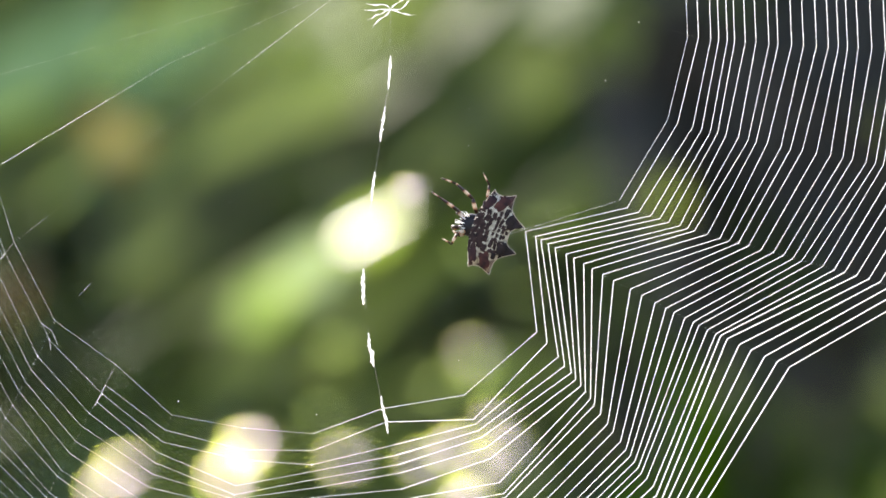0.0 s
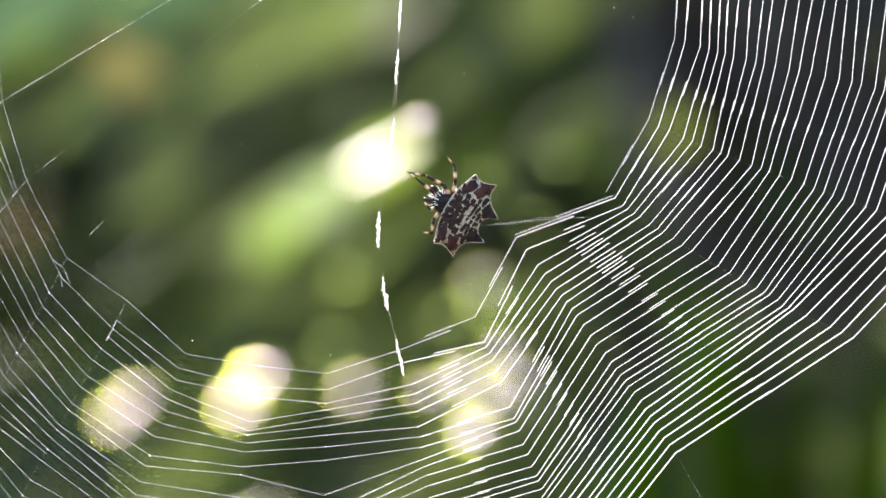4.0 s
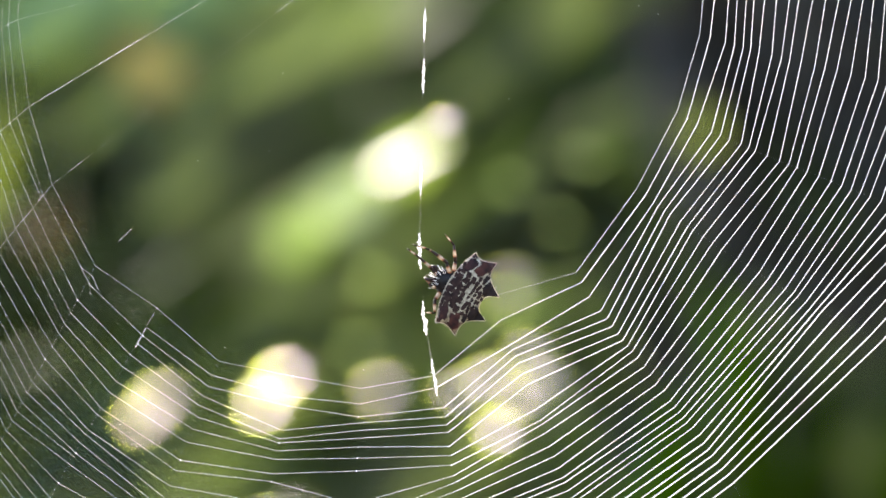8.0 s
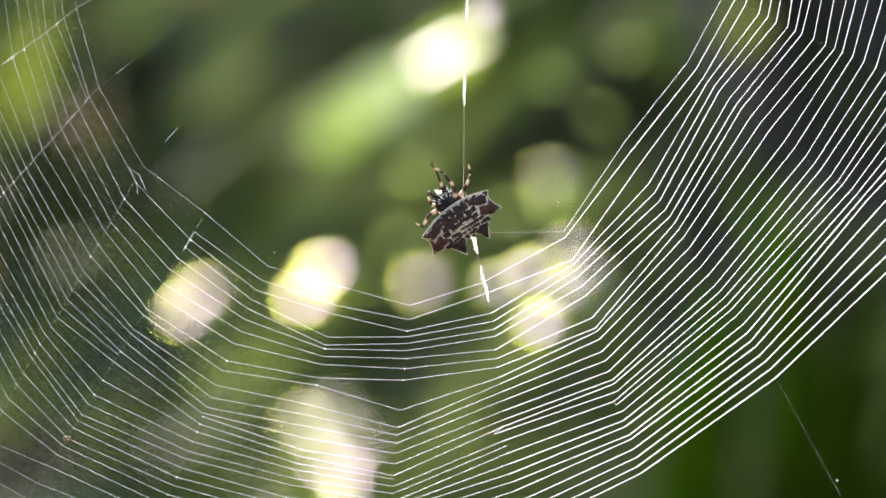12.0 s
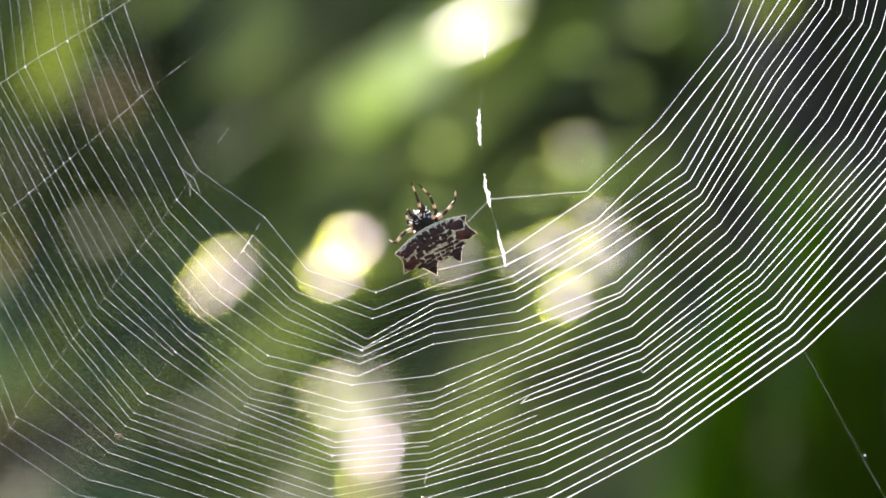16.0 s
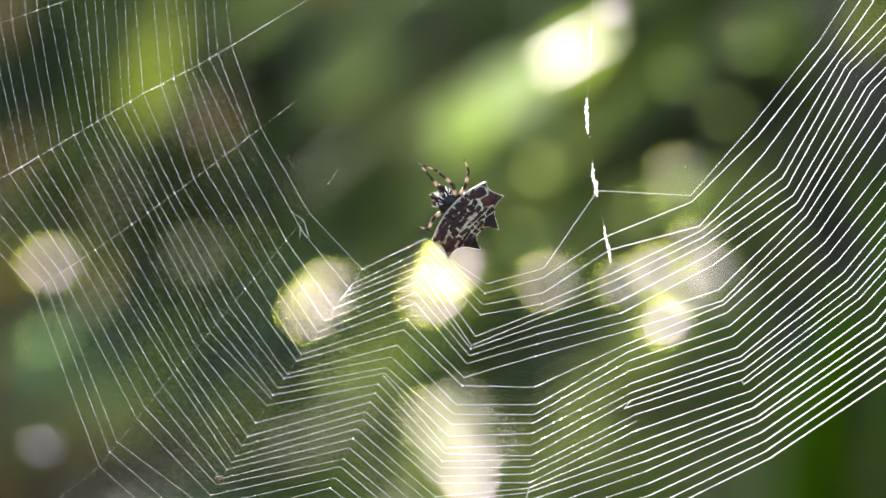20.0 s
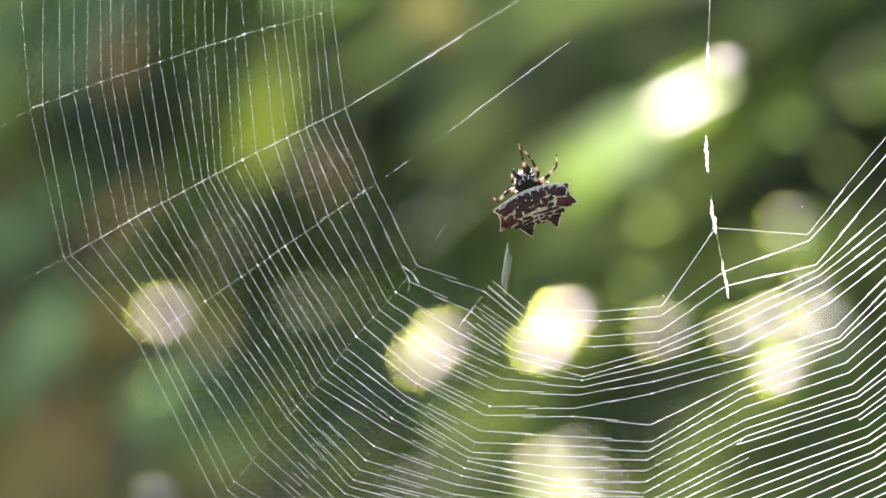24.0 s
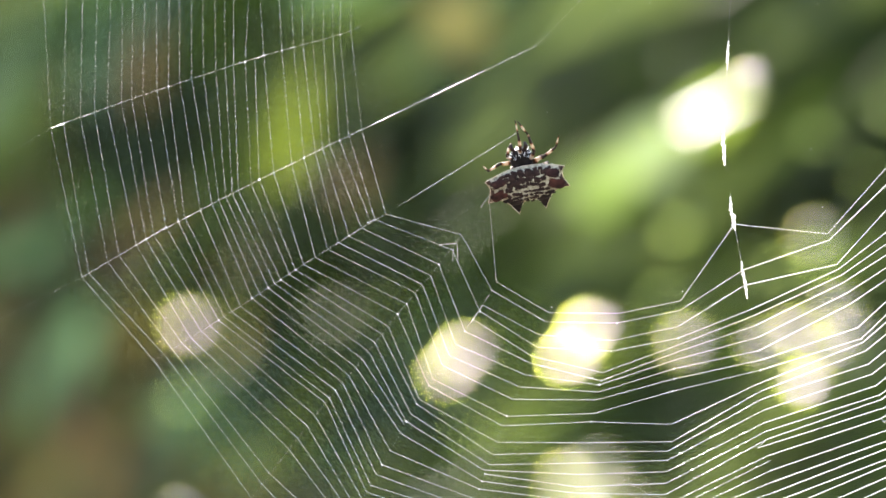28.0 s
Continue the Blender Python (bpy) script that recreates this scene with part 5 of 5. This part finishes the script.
for n, (i, j) in enumerate(((11, 23), (8, 24))):
    bm = bmesh.new()
    bmesh.ops.create_icosphere(bm, subdivisions=2, radius=0.36 * MM)
    for v in bm.verts:
        v.co = Vector((v.co.x * 1.3, v.co.y * 0.7, v.co.z * 0.75)) * (1 + 0.9 * noise.noise(v.co / MM * 4 + Vector((n * 5, 0, 0))))
    ob = part("insect_remains", bm, HUSK, web, "tiny brown remains of an insect")
    MOVES.append((ob, [(TIMES[k], Matrix.Translation(crossing(i, j, k))) for k in SPAN]))
# Lines that moor the rim to the plants.
for i, far in ((5, (55.0, -52.0)), (12, (-75.0, -45.0)), (14, (-92.0, -12.0)), (15, (-90.0, 4.0)), (1, (95, 42)), (9, (-20, -62))):
    stretched("mooring_thread", [(crossing(i, RINGS - 1, k), flat(far)) for k in SPAN], 0.009 * MM, BEADED)


# ---- the silk band down the upright ----
def tuft(length, fat, seed):
    """A ragged tuft of white silk along x."""
    rng = random.Random(seed)
    bm = bmesh.new()
    for strand in range(4):
        pts, rad = [], []
        o = [rng.uniform(-0.4, 0.4) * fat for _ in range(2)]
        reach = rng.uniform(0.55, 1.0)
        for q in range(15):
            s = q / 14
            env = math.sin(math.pi * min(1, max(0, s * 0.9 + 0.05))) ** 0.6
            pts.append((length * reach * (s - 0.5) + length * 0.5 * (1 - reach) * (1 if strand % 2 else -1), env * (o[0] + rng.gauss(0, 0.4) * fat), env * (o[1] + rng.gauss(0, 0.3) * fat)))
            rad.append(fat * (0.05 + 0.36 * env * rng.uniform(0.2, 1.0)))
        other = tube(pts, rad, 6)
        open_back(other)
        tmp = bpy.data.meshes.new("tmp")
        other.to_mesh(tmp)
        other.free()
        bm.from_mesh(tmp)
        bpy.data.meshes.remove(tmp)
    return bm


for n, (length, fat) in enumerate(((3.4, 0.16), (3.6, 0.18), (3.0, 0.16), (3.7, 0.26), (3.5, 0.24), (3.9, 0.2))):
    ob = part("silk_tuft", tuft(length * MM, fat * MM, n), TUFT, web)
    rows = []
    for row in UPRIGHT:
        p, q = flat(row[2 + n]), flat(row[1 + n])
        nxt = flat(row[min(7, n + 3)])
        rows.append((row[0], facing(p, (nxt - q), (0, -1, 0.001))))
    MOVES.append((ob, rows))
for n in range(6):
    stretched("upright_thread", [(flat(row[1 + n]), flat(row[2 + n])) for row in UPRIGHT], (0.008 if n in (0, 1, 4) else 0.010) * MM)
stretched("upright_thread", [(flat(row[7]), crossing(UP, 1, k)) for k, row in enumerate(UPRIGHT)], 0.012 * MM)
# Torn ends of silk round the hub.
rng = random.Random(11)
for q in range(7):
    a = radians(-20 + 50 * q + rng.uniform(-15, 15))
    pts = [(0, 0, 0)]
    for s in range(5):
        a += rng.uniform(-0.6, 0.6)
        pts.append((pts[-1][0] + 0.55 * MM * math.cos(a), rng.uniform(-0.1, 0.1) * MM, pts[-1][2] + 0.55 * MM * math.sin(a)))
    ob = part("hub_silk", tube(pts, [0.03 * MM, 0.07 * MM, 0.025 * MM, 0.075 * MM, 0.03 * MM, 0.012 * MM], 6), TUFT, web)
    MOVES.append((ob, [(row[0], Matrix.Translation(HUB[k])) for k, row in enumerate(UPRIGHT)]))


# ---- the spider ----
def shell_material(name, stops, scale, rough, bumps=0.3, gloss=0.5):
    m, tree, b = material(name, rough)
    b.inputs["Specular IOR Level"].default_value = gloss
    col, fac = noise_ramp(tree, scale, stops, 6.0)
    tree.links.new(col, b.inputs["Base Color"])
    bump(tree, b, fac, bumps, 0.0001)
    return m


SHELL = shell_material("pale_shell", ((0.30, (0.08, 0.06, 0.045)), (0.42, (0.30, 0.25, 0.18)), (0.60, (0.54, 0.47, 0.36)), (0.76, (0.20, 0.17, 0.12))), 2600.0, 0.45)
EDGE = silk_material("rim_tube", (0.74, 0.64, 0.50), 0.45, 0.05)
SPOT = shell_material("dark_spot", ((0.3, (0.014, 0.008, 0.008)), (0.7, (0.06, 0.034, 0.030))), 2500.0, 0.7, 0.3, 0.12)
PATCH = shell_material("purple_brown_patch", ((0.3, (0.010, 0.005, 0.007)), (0.55, (0.04, 0.016, 0.017)), (0.75, (0.10, 0.038, 0.03))), 1500.0, 0.6, 0.3, 0.18)
SPINE = shell_material("dark_spine", ((0.3, (0.012, 0.006, 0.007)), (0.5, (0.055, 0.018, 0.016)), (0.75, (0.11, 0.036, 0.026))), 1300.0, 0.6, 0.3, 0.18)
SIDE = shell_material("brown_spine", ((0.3, (0.02, 0.010, 0.010)), (0.5, (0.06, 0.026, 0.02)), (0.7, (0.30, 0.22, 0.16))), 1300.0, 0.5, 0.3, 0.25)
REAR = shell_material("black_spine", ((0.3, (0.007, 0.005, 0.006)), (0.7, (0.03, 0.018, 0.018))), 1300.0, 0.6, 0.3, 0.18)
HEAD = shell_material("dark_head", ((0.3, (0.006, 0.005, 0.007)), (0.62, (0.02, 0.016, 0.018)), (0.75, (0.16, 0.13, 0.12))), 1600.0, 0.35, 0.3, 0.2)


def banded_material():
    """Leg: bands of dark brown, orange and pale straw along x."""
    m, tree, b = material("banded_leg", 0.4)
    tc = tree.nodes.new("ShaderNodeTexCoord")
    wave = tree.nodes.new("ShaderNodeTexWave")
    wave.inputs["Scale"].default_value = 210.0
    wave.inputs["Distortion"].default_value = 1.2
    wave.inputs["Detail"].default_value = 2.0
    ramp = tree.nodes.new("ShaderNodeValToRGB")
    el = ramp.color_ramp.elements
    el[0].position, el[0].color = 0.46, (0.045, 0.022, 0.014, 1)
    el[1].position, el[1].color = 0.96, (0.74, 0.62, 0.50, 1)
    e = el.new(0.68)
    e.color = (0.38, 0.165, 0.075, 1)
    tree.links.new(tc.outputs["Object"], wave.inputs["Vector"])
    tree.links.new(wave.outputs["Fac"], ramp.inputs["Fac"])
    tree.links.new(ramp.outputs["Color"], b.inputs["Base Color"])
    glow = tree.nodes.new("ShaderNodeBsdfTranslucent")
    tree.links.new(ramp.outputs["Color"], glow.inputs["Color"])
    mix = tree.nodes.new("ShaderNodeMixShader")
    mix.inputs[0].default_value = 0.45
    tree.links.new(b.outputs[0], mix.inputs[1])
    tree.links.new(glow.outputs[0], mix.inputs[2])
    tree.links.new(mix.outputs[0], tree.nodes["Material Output"].inputs["Surface"])
    return m


LEG = banded_material()


def ellipsoid(rx, ry, rz, place=(0, 0, 0), u=20, v=12, square=1.0):
    bm = bmesh.new()
    bmesh.ops.create_uvsphere(bm, u_segments=u, v_segments=v, radius=1.0)
    for w in bm.verts:
        c = [math.copysign(abs(a) ** square, a) for a in w.co]
        w.co = Vector((c[0] * rx, c[1] * ry, c[2] * rz)) + Vector(place)
    return bm


HALF_RIM = ((0.0, 2.2), (0.9, 2.15), (1.9, 1.97), (2.7, 1.74), (3.3, 1.52), (3.85, 1.30), (3.6, 0.95), (3.48, 0.5), (3.58, 0.0),
            (3.98, -0.93), (3.4, -0.86), (2.8, -0.92), (2.35, -1.12), (1.95, -1.6), (1.28, -2.75), (0.98, -1.95), (0.62, -1.58), (0.28, -1.48))
RIM = list(HALF_RIM) + [(-x, y) for x, y in reversed(HALF_RIM[1:])] + [(0.0, 2.2)]
MIDDLE = Vector((0, 0.35))


def rim_at(a):
    """The abdomen's outline, pointed where its spines stand, at the share a of the way round."""
    n = a * (len(RIM) - 1)
    i = min(int(n), len(RIM) - 2)
    return Vector(RIM[i]).lerp(Vector(RIM[i + 1]), n - i)


def back_height(x, y):
    q = 1 - (abs(x) / 4.1) ** 2.4 - (abs(y - 0.3) / 2.0) ** 2.6
    return 0.66 * math.sqrt(max(0.0, q)) + 0.12


def abdomen_pieces():
    """The abdomen's shell, cut where its six spines begin. Returns meshes by name of their piece."""
    around, out = 175, 16
    pieces = {}
    for face in (1, -1):
        grid = []
        for q in range(out + 1):
            s = (q / out) ** 0.8
            row = []
            for p in range(around):
                o = rim_at(p / around)
                xy = MIDDLE.lerp(o, s)
                z = back_height(xy.x, xy.y) * (1 if face > 0 else -1.15) * (1 - s ** 6)
                z += 0.05 * noise.noise(Vector((xy.x * 1.8, xy.y * 1.8, face)))
                row.append(Vector((xy.x, xy.y, z)) * MM)
            grid.append(row)
        for q in range(out):
            for p in range(around):
                pn = (p + 1) % around
                c = (grid[q][p] + grid[q + 1][pn]) / 2 / MM
                x, y = abs(c.x), c.y
                side = "r" if c.x > 0 else "l"
                if face < 0 and (y > -1.15 or x < 0.6):
                    key = "under"
                elif x > 3.3 and y > 0.95:
                    key = "front" + side
                elif x + 0.5 * (0.2 - y) > 3.15 and y < 0.6:
                    key = "side" + side
                elif y < -1.15 and x > 0.6:
                    key = "rear" + side
                else:
                    key = "shell"
                quad = [grid[q][p], grid[q][pn], grid[q + 1][pn], grid[q + 1][p]]
                pieces.setdefault(key, []).append(quad if face < 0 else quad[::-1])
    made = {}
    for key, quads in pieces.items():
        bm = bmesh.new()
        for quad in quads:
            bm.faces.new([bm.verts.new(v) for v in quad])
        bmesh.ops.remove_doubles(bm, verts=bm.verts, dist=1e-7)
        made[key] = bm
    return made


def marking(x, y, rx, ry, turn, mat, name, label=""):
    """A dark oval mark that lies on the back and follows its curve."""
    bm = bmesh.new()
    n = 16
    rings = []
    for q in range(4):
        ring = []
        for p in range(n):
            a = 2 * math.pi * p / n
            k = (q / 3) * (0.86 + 0.24 * abs(math.sin(2 * a))) * (1 + 0.36 * noise.noise(Vector((x * 5 + math.cos(a) * 1.3, y * 5 + math.sin(a) * 1.3, 0))))
            u, v = rx * k * math.cos(a), ry * k * math.sin(a)
            px = x + u * math.cos(turn) - v * math.sin(turn)
            py = y + u * math.sin(turn) + v * math.cos(turn)
            ring.append(bm.verts.new(Vector((px, py, back_height(px, py) + (0.05 if q < 3 else 0.008))) * MM))
        rings.append(ring)
    for a, b in zip(rings, rings[1:]):
        for p in range(n):
            bm.faces.new((a[p], a[(p + 1) % n], b[(p + 1) % n], b[p]))
    bmesh.ops.remove_doubles(bm, verts=bm.verts, dist=1e-8)
    return part(name, bm, mat, abdomen, label)


spider = tagged(new("spider"), "spiny orb-weaver spider with a pale black-spotted back", "spider")
shell = abdomen_pieces()
abdomen = part("abdomen", shell.pop("shell"), SHELL, spider, "pale cream shell mottled with black")
part("underside", shell.pop("under"), REAR, abdomen, "dark brown underside")
for key in sorted(shell):
    part("spine", shell[key], {"r": REAR, "f": SIDE, "s": SIDE}[key[0]], abdomen, {"r": "black rear spine", "f": "brown front spine", "s": "brown side spine"}[key[0]])
for side in (1, -1):
    marking(2.62 * side, 1.14, 0.80, 0.47, -0.36 * side, PATCH, "patch", "dark purple-brown patch")
    marking(2.78 * side, -0.10, 0.86, 0.52, -0.42 * side, SPINE, "patch", "red-brown patch")
    marking(1.45 * side, -1.3, 0.50, 0.40, 0.0, REAR, "patch")
    marking(2.15 * side, -0.82, 0.40, 0.24, -0.2 * side, REAR, "patch")
    for x, y, rx, ry in ((0.34, 2.02, 0.26, 0.10), (0.98, 1.95, 0.26, 0.11), (1.56, 1.84, 0.24, 0.12), (2.14, 1.68, 0.26, 0.13), (0.40, 1.66, 0.32, 0.27), (1.12, 1.52, 0.33, 0.29), (1.78, 1.42, 0.20, 0.20), (0.38, 1.03, 0.32, 0.27), (1.08, 0.92, 0.32, 0.25), (1.68, 0.84, 0.22, 0.24),
                         (0.30, 0.46, 0.24, 0.21), (0.92, 0.38, 0.30, 0.19), (1.62, 0.26, 0.32, 0.22), (0.26, -0.16, 0.20, 0.15), (0.76, -0.20, 0.23, 0.16), (1.30, -0.24, 0.24, 0.17), (1.84, -0.34, 0.20, 0.17),
                         (0.24, -0.56, 0.19, 0.14), (0.72, -0.60, 0.22, 0.14), (1.22, -0.64, 0.23, 0.15), (1.72, -0.76, 0.20, 0.14), (0.26, -0.94, 0.21, 0.14), (0.80, -0.98, 0.24, 0.15), (0.24, -1.28, 0.20, 0.11)):
        wobble = Vector((x * 9, y * 7, side * 3))
        marking((x + 0.26 * noise.noise(wobble)) * side, y + 0.16 * noise.noise(wobble * 1.7), (1.34 if y > 0.3 else 1.2) * rx * (1 + 0.5 * noise.noise(wobble * 2.3)), (1.30 if y > 0.3 else 1.2) * ry * (1 + 0.4 * noise.noise(wobble * 3.1)), 0.8 * noise.noise(wobble * 0.7), SPOT, "spot")
# A pale tube added round the shell's cream rim, for its backlit outline.
edge = [rim_at(q / 210) for q in range(211)]
part("rim_tube", tube([(o.x * MM, o.y * MM, 0.02 * MM) for o in edge], [0.036 * MM] * 211, 6), EDGE, abdomen, "pale tube added for the backlit rim")
# Pale bristles round the rim, which catch the light.
bristle_at = random.Random(8)
for q in range(46):
    a = bristle_at.random()
    o = rim_at(a)
    d = (o - MIDDLE).normalized()
    tip = (d.x + bristle_at.uniform(-0.4, 0.4), d.y + bristle_at.uniform(-0.4, 0.4), bristle_at.uniform(-0.3, 0.5))
    n = bristle_at.uniform(0.07, 0.15) * MM
    ob = part("bristle", tube([(0, 0, 0), tuple(c * n for c in tip)], [0.024 * MM, 0.01 * MM], 4), TUFT, abdomen)
    ob.location = (o.x * 0.99 * MM, o.y * 0.99 * MM, 0.02 * MM)
head = part("head", ellipsoid(1.12 * MM, 1.15 * MM, 0.85 * MM, u=24, v=16, square=0.85), HEAD, spider, "glossy black head with pale hairs")
head.location = Vector((0, 2.5, -0.9)) * MM
for side in (1, -1):
    palp = part("feeler", tube([(0, 0, 0), (0.25 * side * MM, 0.5 * MM, 0.2 * MM), (0.2 * side * MM, 0.9 * MM, 0.0)], [0.2 * MM, 0.22 * MM, 0.1 * MM], 8), LEG, head)
    palp.location = (0.45 * side * MM, 0.95 * MM, 0.2 * MM)
    for dx, dz in ((0.2, 0.55), (0.55, 0.45)):
        eye = part("eye", ellipsoid(0.13 * MM, 0.13 * MM, 0.13 * MM, u=10, v=8), SPOT, head, "shiny black eye")
        eye.location = (dx * side * MM, 0.95 * MM, dz * MM)
hairs = random.Random(5)
for q in range(32):
    a, b = (hairs.choice((0.3, 0.55, 0.75)) + hairs.gauss(0, 0.06)) * math.pi, hairs.uniform(0.5, 1.4)
    d = Vector((math.cos(a) * math.sin(b), math.sin(a) * math.sin(b), math.cos(b)))
    ob = part("hair", tube([(0, 0, 0), tuple(d * 0.3 * MM), tuple(d * 0.5 * MM + Vector((0, 0.12 * MM, 0)))], [0.032 * MM, 0.03 * MM, 0.01 * MM], 4), TUFT, head)
    ob.location = Vector((d.x * 1.1, d.y * 1.15, d.z * 0.8)) * MM


def leg(base, ways, lengths, thick):
    """One leg: thigh, shin and foot, each in its own direction in the spider's space. Returns the thigh and its pose."""
    at, poses = Vector(base) * MM, []
    for way, n in zip(ways, lengths):
        poses.append(facing(at, Vector(way), (0.1, 0.2, 1)))
        at = at + Vector(way).normalized() * n * MM
    a, b, c = (n * MM for n in lengths)
    w = thick * MM
    thigh = part("leg", tube([(0, 0, 0), (0.4 * a, 0, 0.06 * a), (a, 0, 0)], [0.8 * w, w, 0.72 * w], 9), LEG, spider)
    shin = part("shin", tube([(0, 0, 0), (0.15 * b, 0, 0), (0.5 * b, 0, 0.04 * b), (b, 0, 0)], [0.72 * w, 0.78 * w, 0.74 * w, 0.5 * w], 8), LEG, thigh)
    shin.matrix_basis = poses[0].inverted() @ poses[1]
    foot = part("foot", tube([(0, 0, 0), (0.4 * c, 0, 0.03 * c), (0.85 * c, 0, 0), (c, 0, -0.08 * c)], [0.5 * w, 0.42 * w, 0.32 * w, 0.12 * w], 7), LEG, shin, "thin pale foot")
    foot.matrix_basis = poses[1].inverted() @ poses[2]
    return thigh, poses[0], at


LEGS = [leg((0.75, 2.3, -0.7), ((0.5, 0.7, 0.45), (0.0, 1, 0.15), (-0.35, 1, -0.1)), (1.5, 2.1, 1.7), 0.21),
        leg((-0.15, 2.9, -0.9), ((0.35, 0.8, 0.5), (0.15, 1, 0.2), (0.1, 1, -0.3)), (1.4, 1.8, 1.5), 0.20),
        leg((0.95, 2.1, -0.8), ((1, 0.35, 0.3), (0.8, 0.55, 0.1), (0.35, 0.9, 0.1)), (1.3, 1.6, 1.3), 0.21),
        leg((-0.85, 2.3, -0.9), ((-1, 0.2, 0.35), (-0.8, -0.35, 0.1), (-0.2, 0.5, 0.3)), (1.3, 1.3, 1.0), 0.21),
        leg((-0.8, 2.7, -0.8), ((-0.6, 0.7, 0.6), (0.3, 0.9, -0.2), (0.6, 0.5, -0.5)), (0.8, 0.9, 0.6), 0.18),
        leg((0.9, 1.8, -0.7), ((0.7, 0.1, -0.7), (0.1, -0.5, -1), (-0.3, -0.6, -1)), (1.3, 1.6, 1.2), 0.21),
        leg((0.7, 1.5, -0.8), ((0.9, -0.3, -0.8), (0.6, -0.2, -1), (-0.3, -0.7, -0.6)), (1.2, 1.4, 1.2), 0.22),
        leg((-0.8, 1.6, -0.8), ((-0.3, -0.1, -1), (0.3, -0.6, -1), (0.4, -0.9, -0.5)), (1.2, 1.4, 1.2), 0.21)]
# Where the front legs reach while the spider hangs edge on: up, up, over to the fresh thread, and to the old silk.
REACH = (Vector((0.10, -0.1, 1)), Vector((-0.30, -0.1, 1)), Vector((0.80, -0.2, 0.62)), Vector((-0.62, -0.2, 0.8)))


def spider_pose(x, z, lean, tip):
    flat_on = Matrix.Rotation(radians(90), 4, "X")
    return Matrix.Translation((x * MM, -0.0016, 1.2 + z * MM)) @ Matrix.Rotation(radians(-lean), 4, "Y") @ Matrix.Rotation(radians(tip), 4, "X") @ flat_on


SPIDER_ROWS = [(t, spider_pose(x, z, lean, tip)) for t, x, z, lean, tip in SPIDER]
spider.scale = (1.08, 1.08, 1.08)
MOVES.append((spider, SPIDER_ROWS))


def spider_state(t):
    ks = [r[0] for r in SPIDER]
    return [float(np.interp(t, ks, [r[n] for r in SPIDER])) for n in (1, 2, 3, 4)]


def edge_on(t):
    """How far the back is turned aside, from 0 to 1."""
    return min(1.0, max(0.0, (-spider_state(t)[3] - 6) / 34))


for n, (thigh, rest, toe) in enumerate(LEGS):
    rows = []
    for q in range(113):
        t = q * 0.25
        a = 16 * noise.noise(Vector((q * 0.215, n * 7.7, 0.5)))
        b = 14 * noise.noise(Vector((q * 0.185, n * 3.3, 9.5)))
        swing = Matrix.Identity(4)
        if n < len(REACH):
            to = spider_pose(*spider_state(t)).to_3x3().inverted() @ REACH[n]
            turn = (toe - rest.translation).rotation_difference(to)
            o = Matrix.Translation(rest.translation)
            # Slides the base off the head so the tip shows to the camera.
            shift = Matrix.Translation(to.normalized() * (1.7 * MM * edge_on(t)))
            swing = shift @ o @ Matrix.Identity(3).to_quaternion().slerp(turn, edge_on(t)).to_matrix().to_4x4() @ o.inverted()
        rows.append((t, swing @ rest @ Matrix.Rotation(radians(a), 4, "Z") @ Matrix.Rotation(radians(b), 4, "Y")))
    MOVES.append((thigh, rows))


# The thread that runs from the spider to the newest crossing; its start is moved to fit the camera's view.
def thread_start(t):
    ks = [0, 12, 15, 17, 19.5, 28]
    side, back = (float(np.interp(t, ks, v)) for v in ((0, 0, 3.7, 3.7, -4.2, -4.2), (-1.2, -1.2, 0.4, 0.4, -1.2, -1.2)))
    return spider_pose(*spider_state(t)) @ (Vector((side, back, -0.3)) * MM) + edge_on(t) * Vector((0.9, 0, 0.6)) * MM - web.location


ends = []
for k, t in enumerate(TIMES):
    i = max([3] + [n for n in LAID if t >= LAID[n]])
    ends.append((crossing(i, 0, k), thread_start(t)))
for where in (0.0, 0.25, 0.5, 0.75, 1.0):
    # Five lengths that slide along each other as the spider comes and goes.
    ob = new("fresh_thread", BEADED)
    ob.parent = web
    ob.scale = (4.2 * MM, 0.026 * MM, 0.026 * MM)
    rows = []
    for t, (a, b) in zip(TIMES, ends):
        d = (b - a).normalized()
        start = a + (b - a) * where - d * 4.2 * MM * where
        rows.append((t, lying(start, start + d)))
    MOVES.append((ob, rows))


def motions():
    for ob, rows in MOVES:
        walk(ob, rows)


motions()
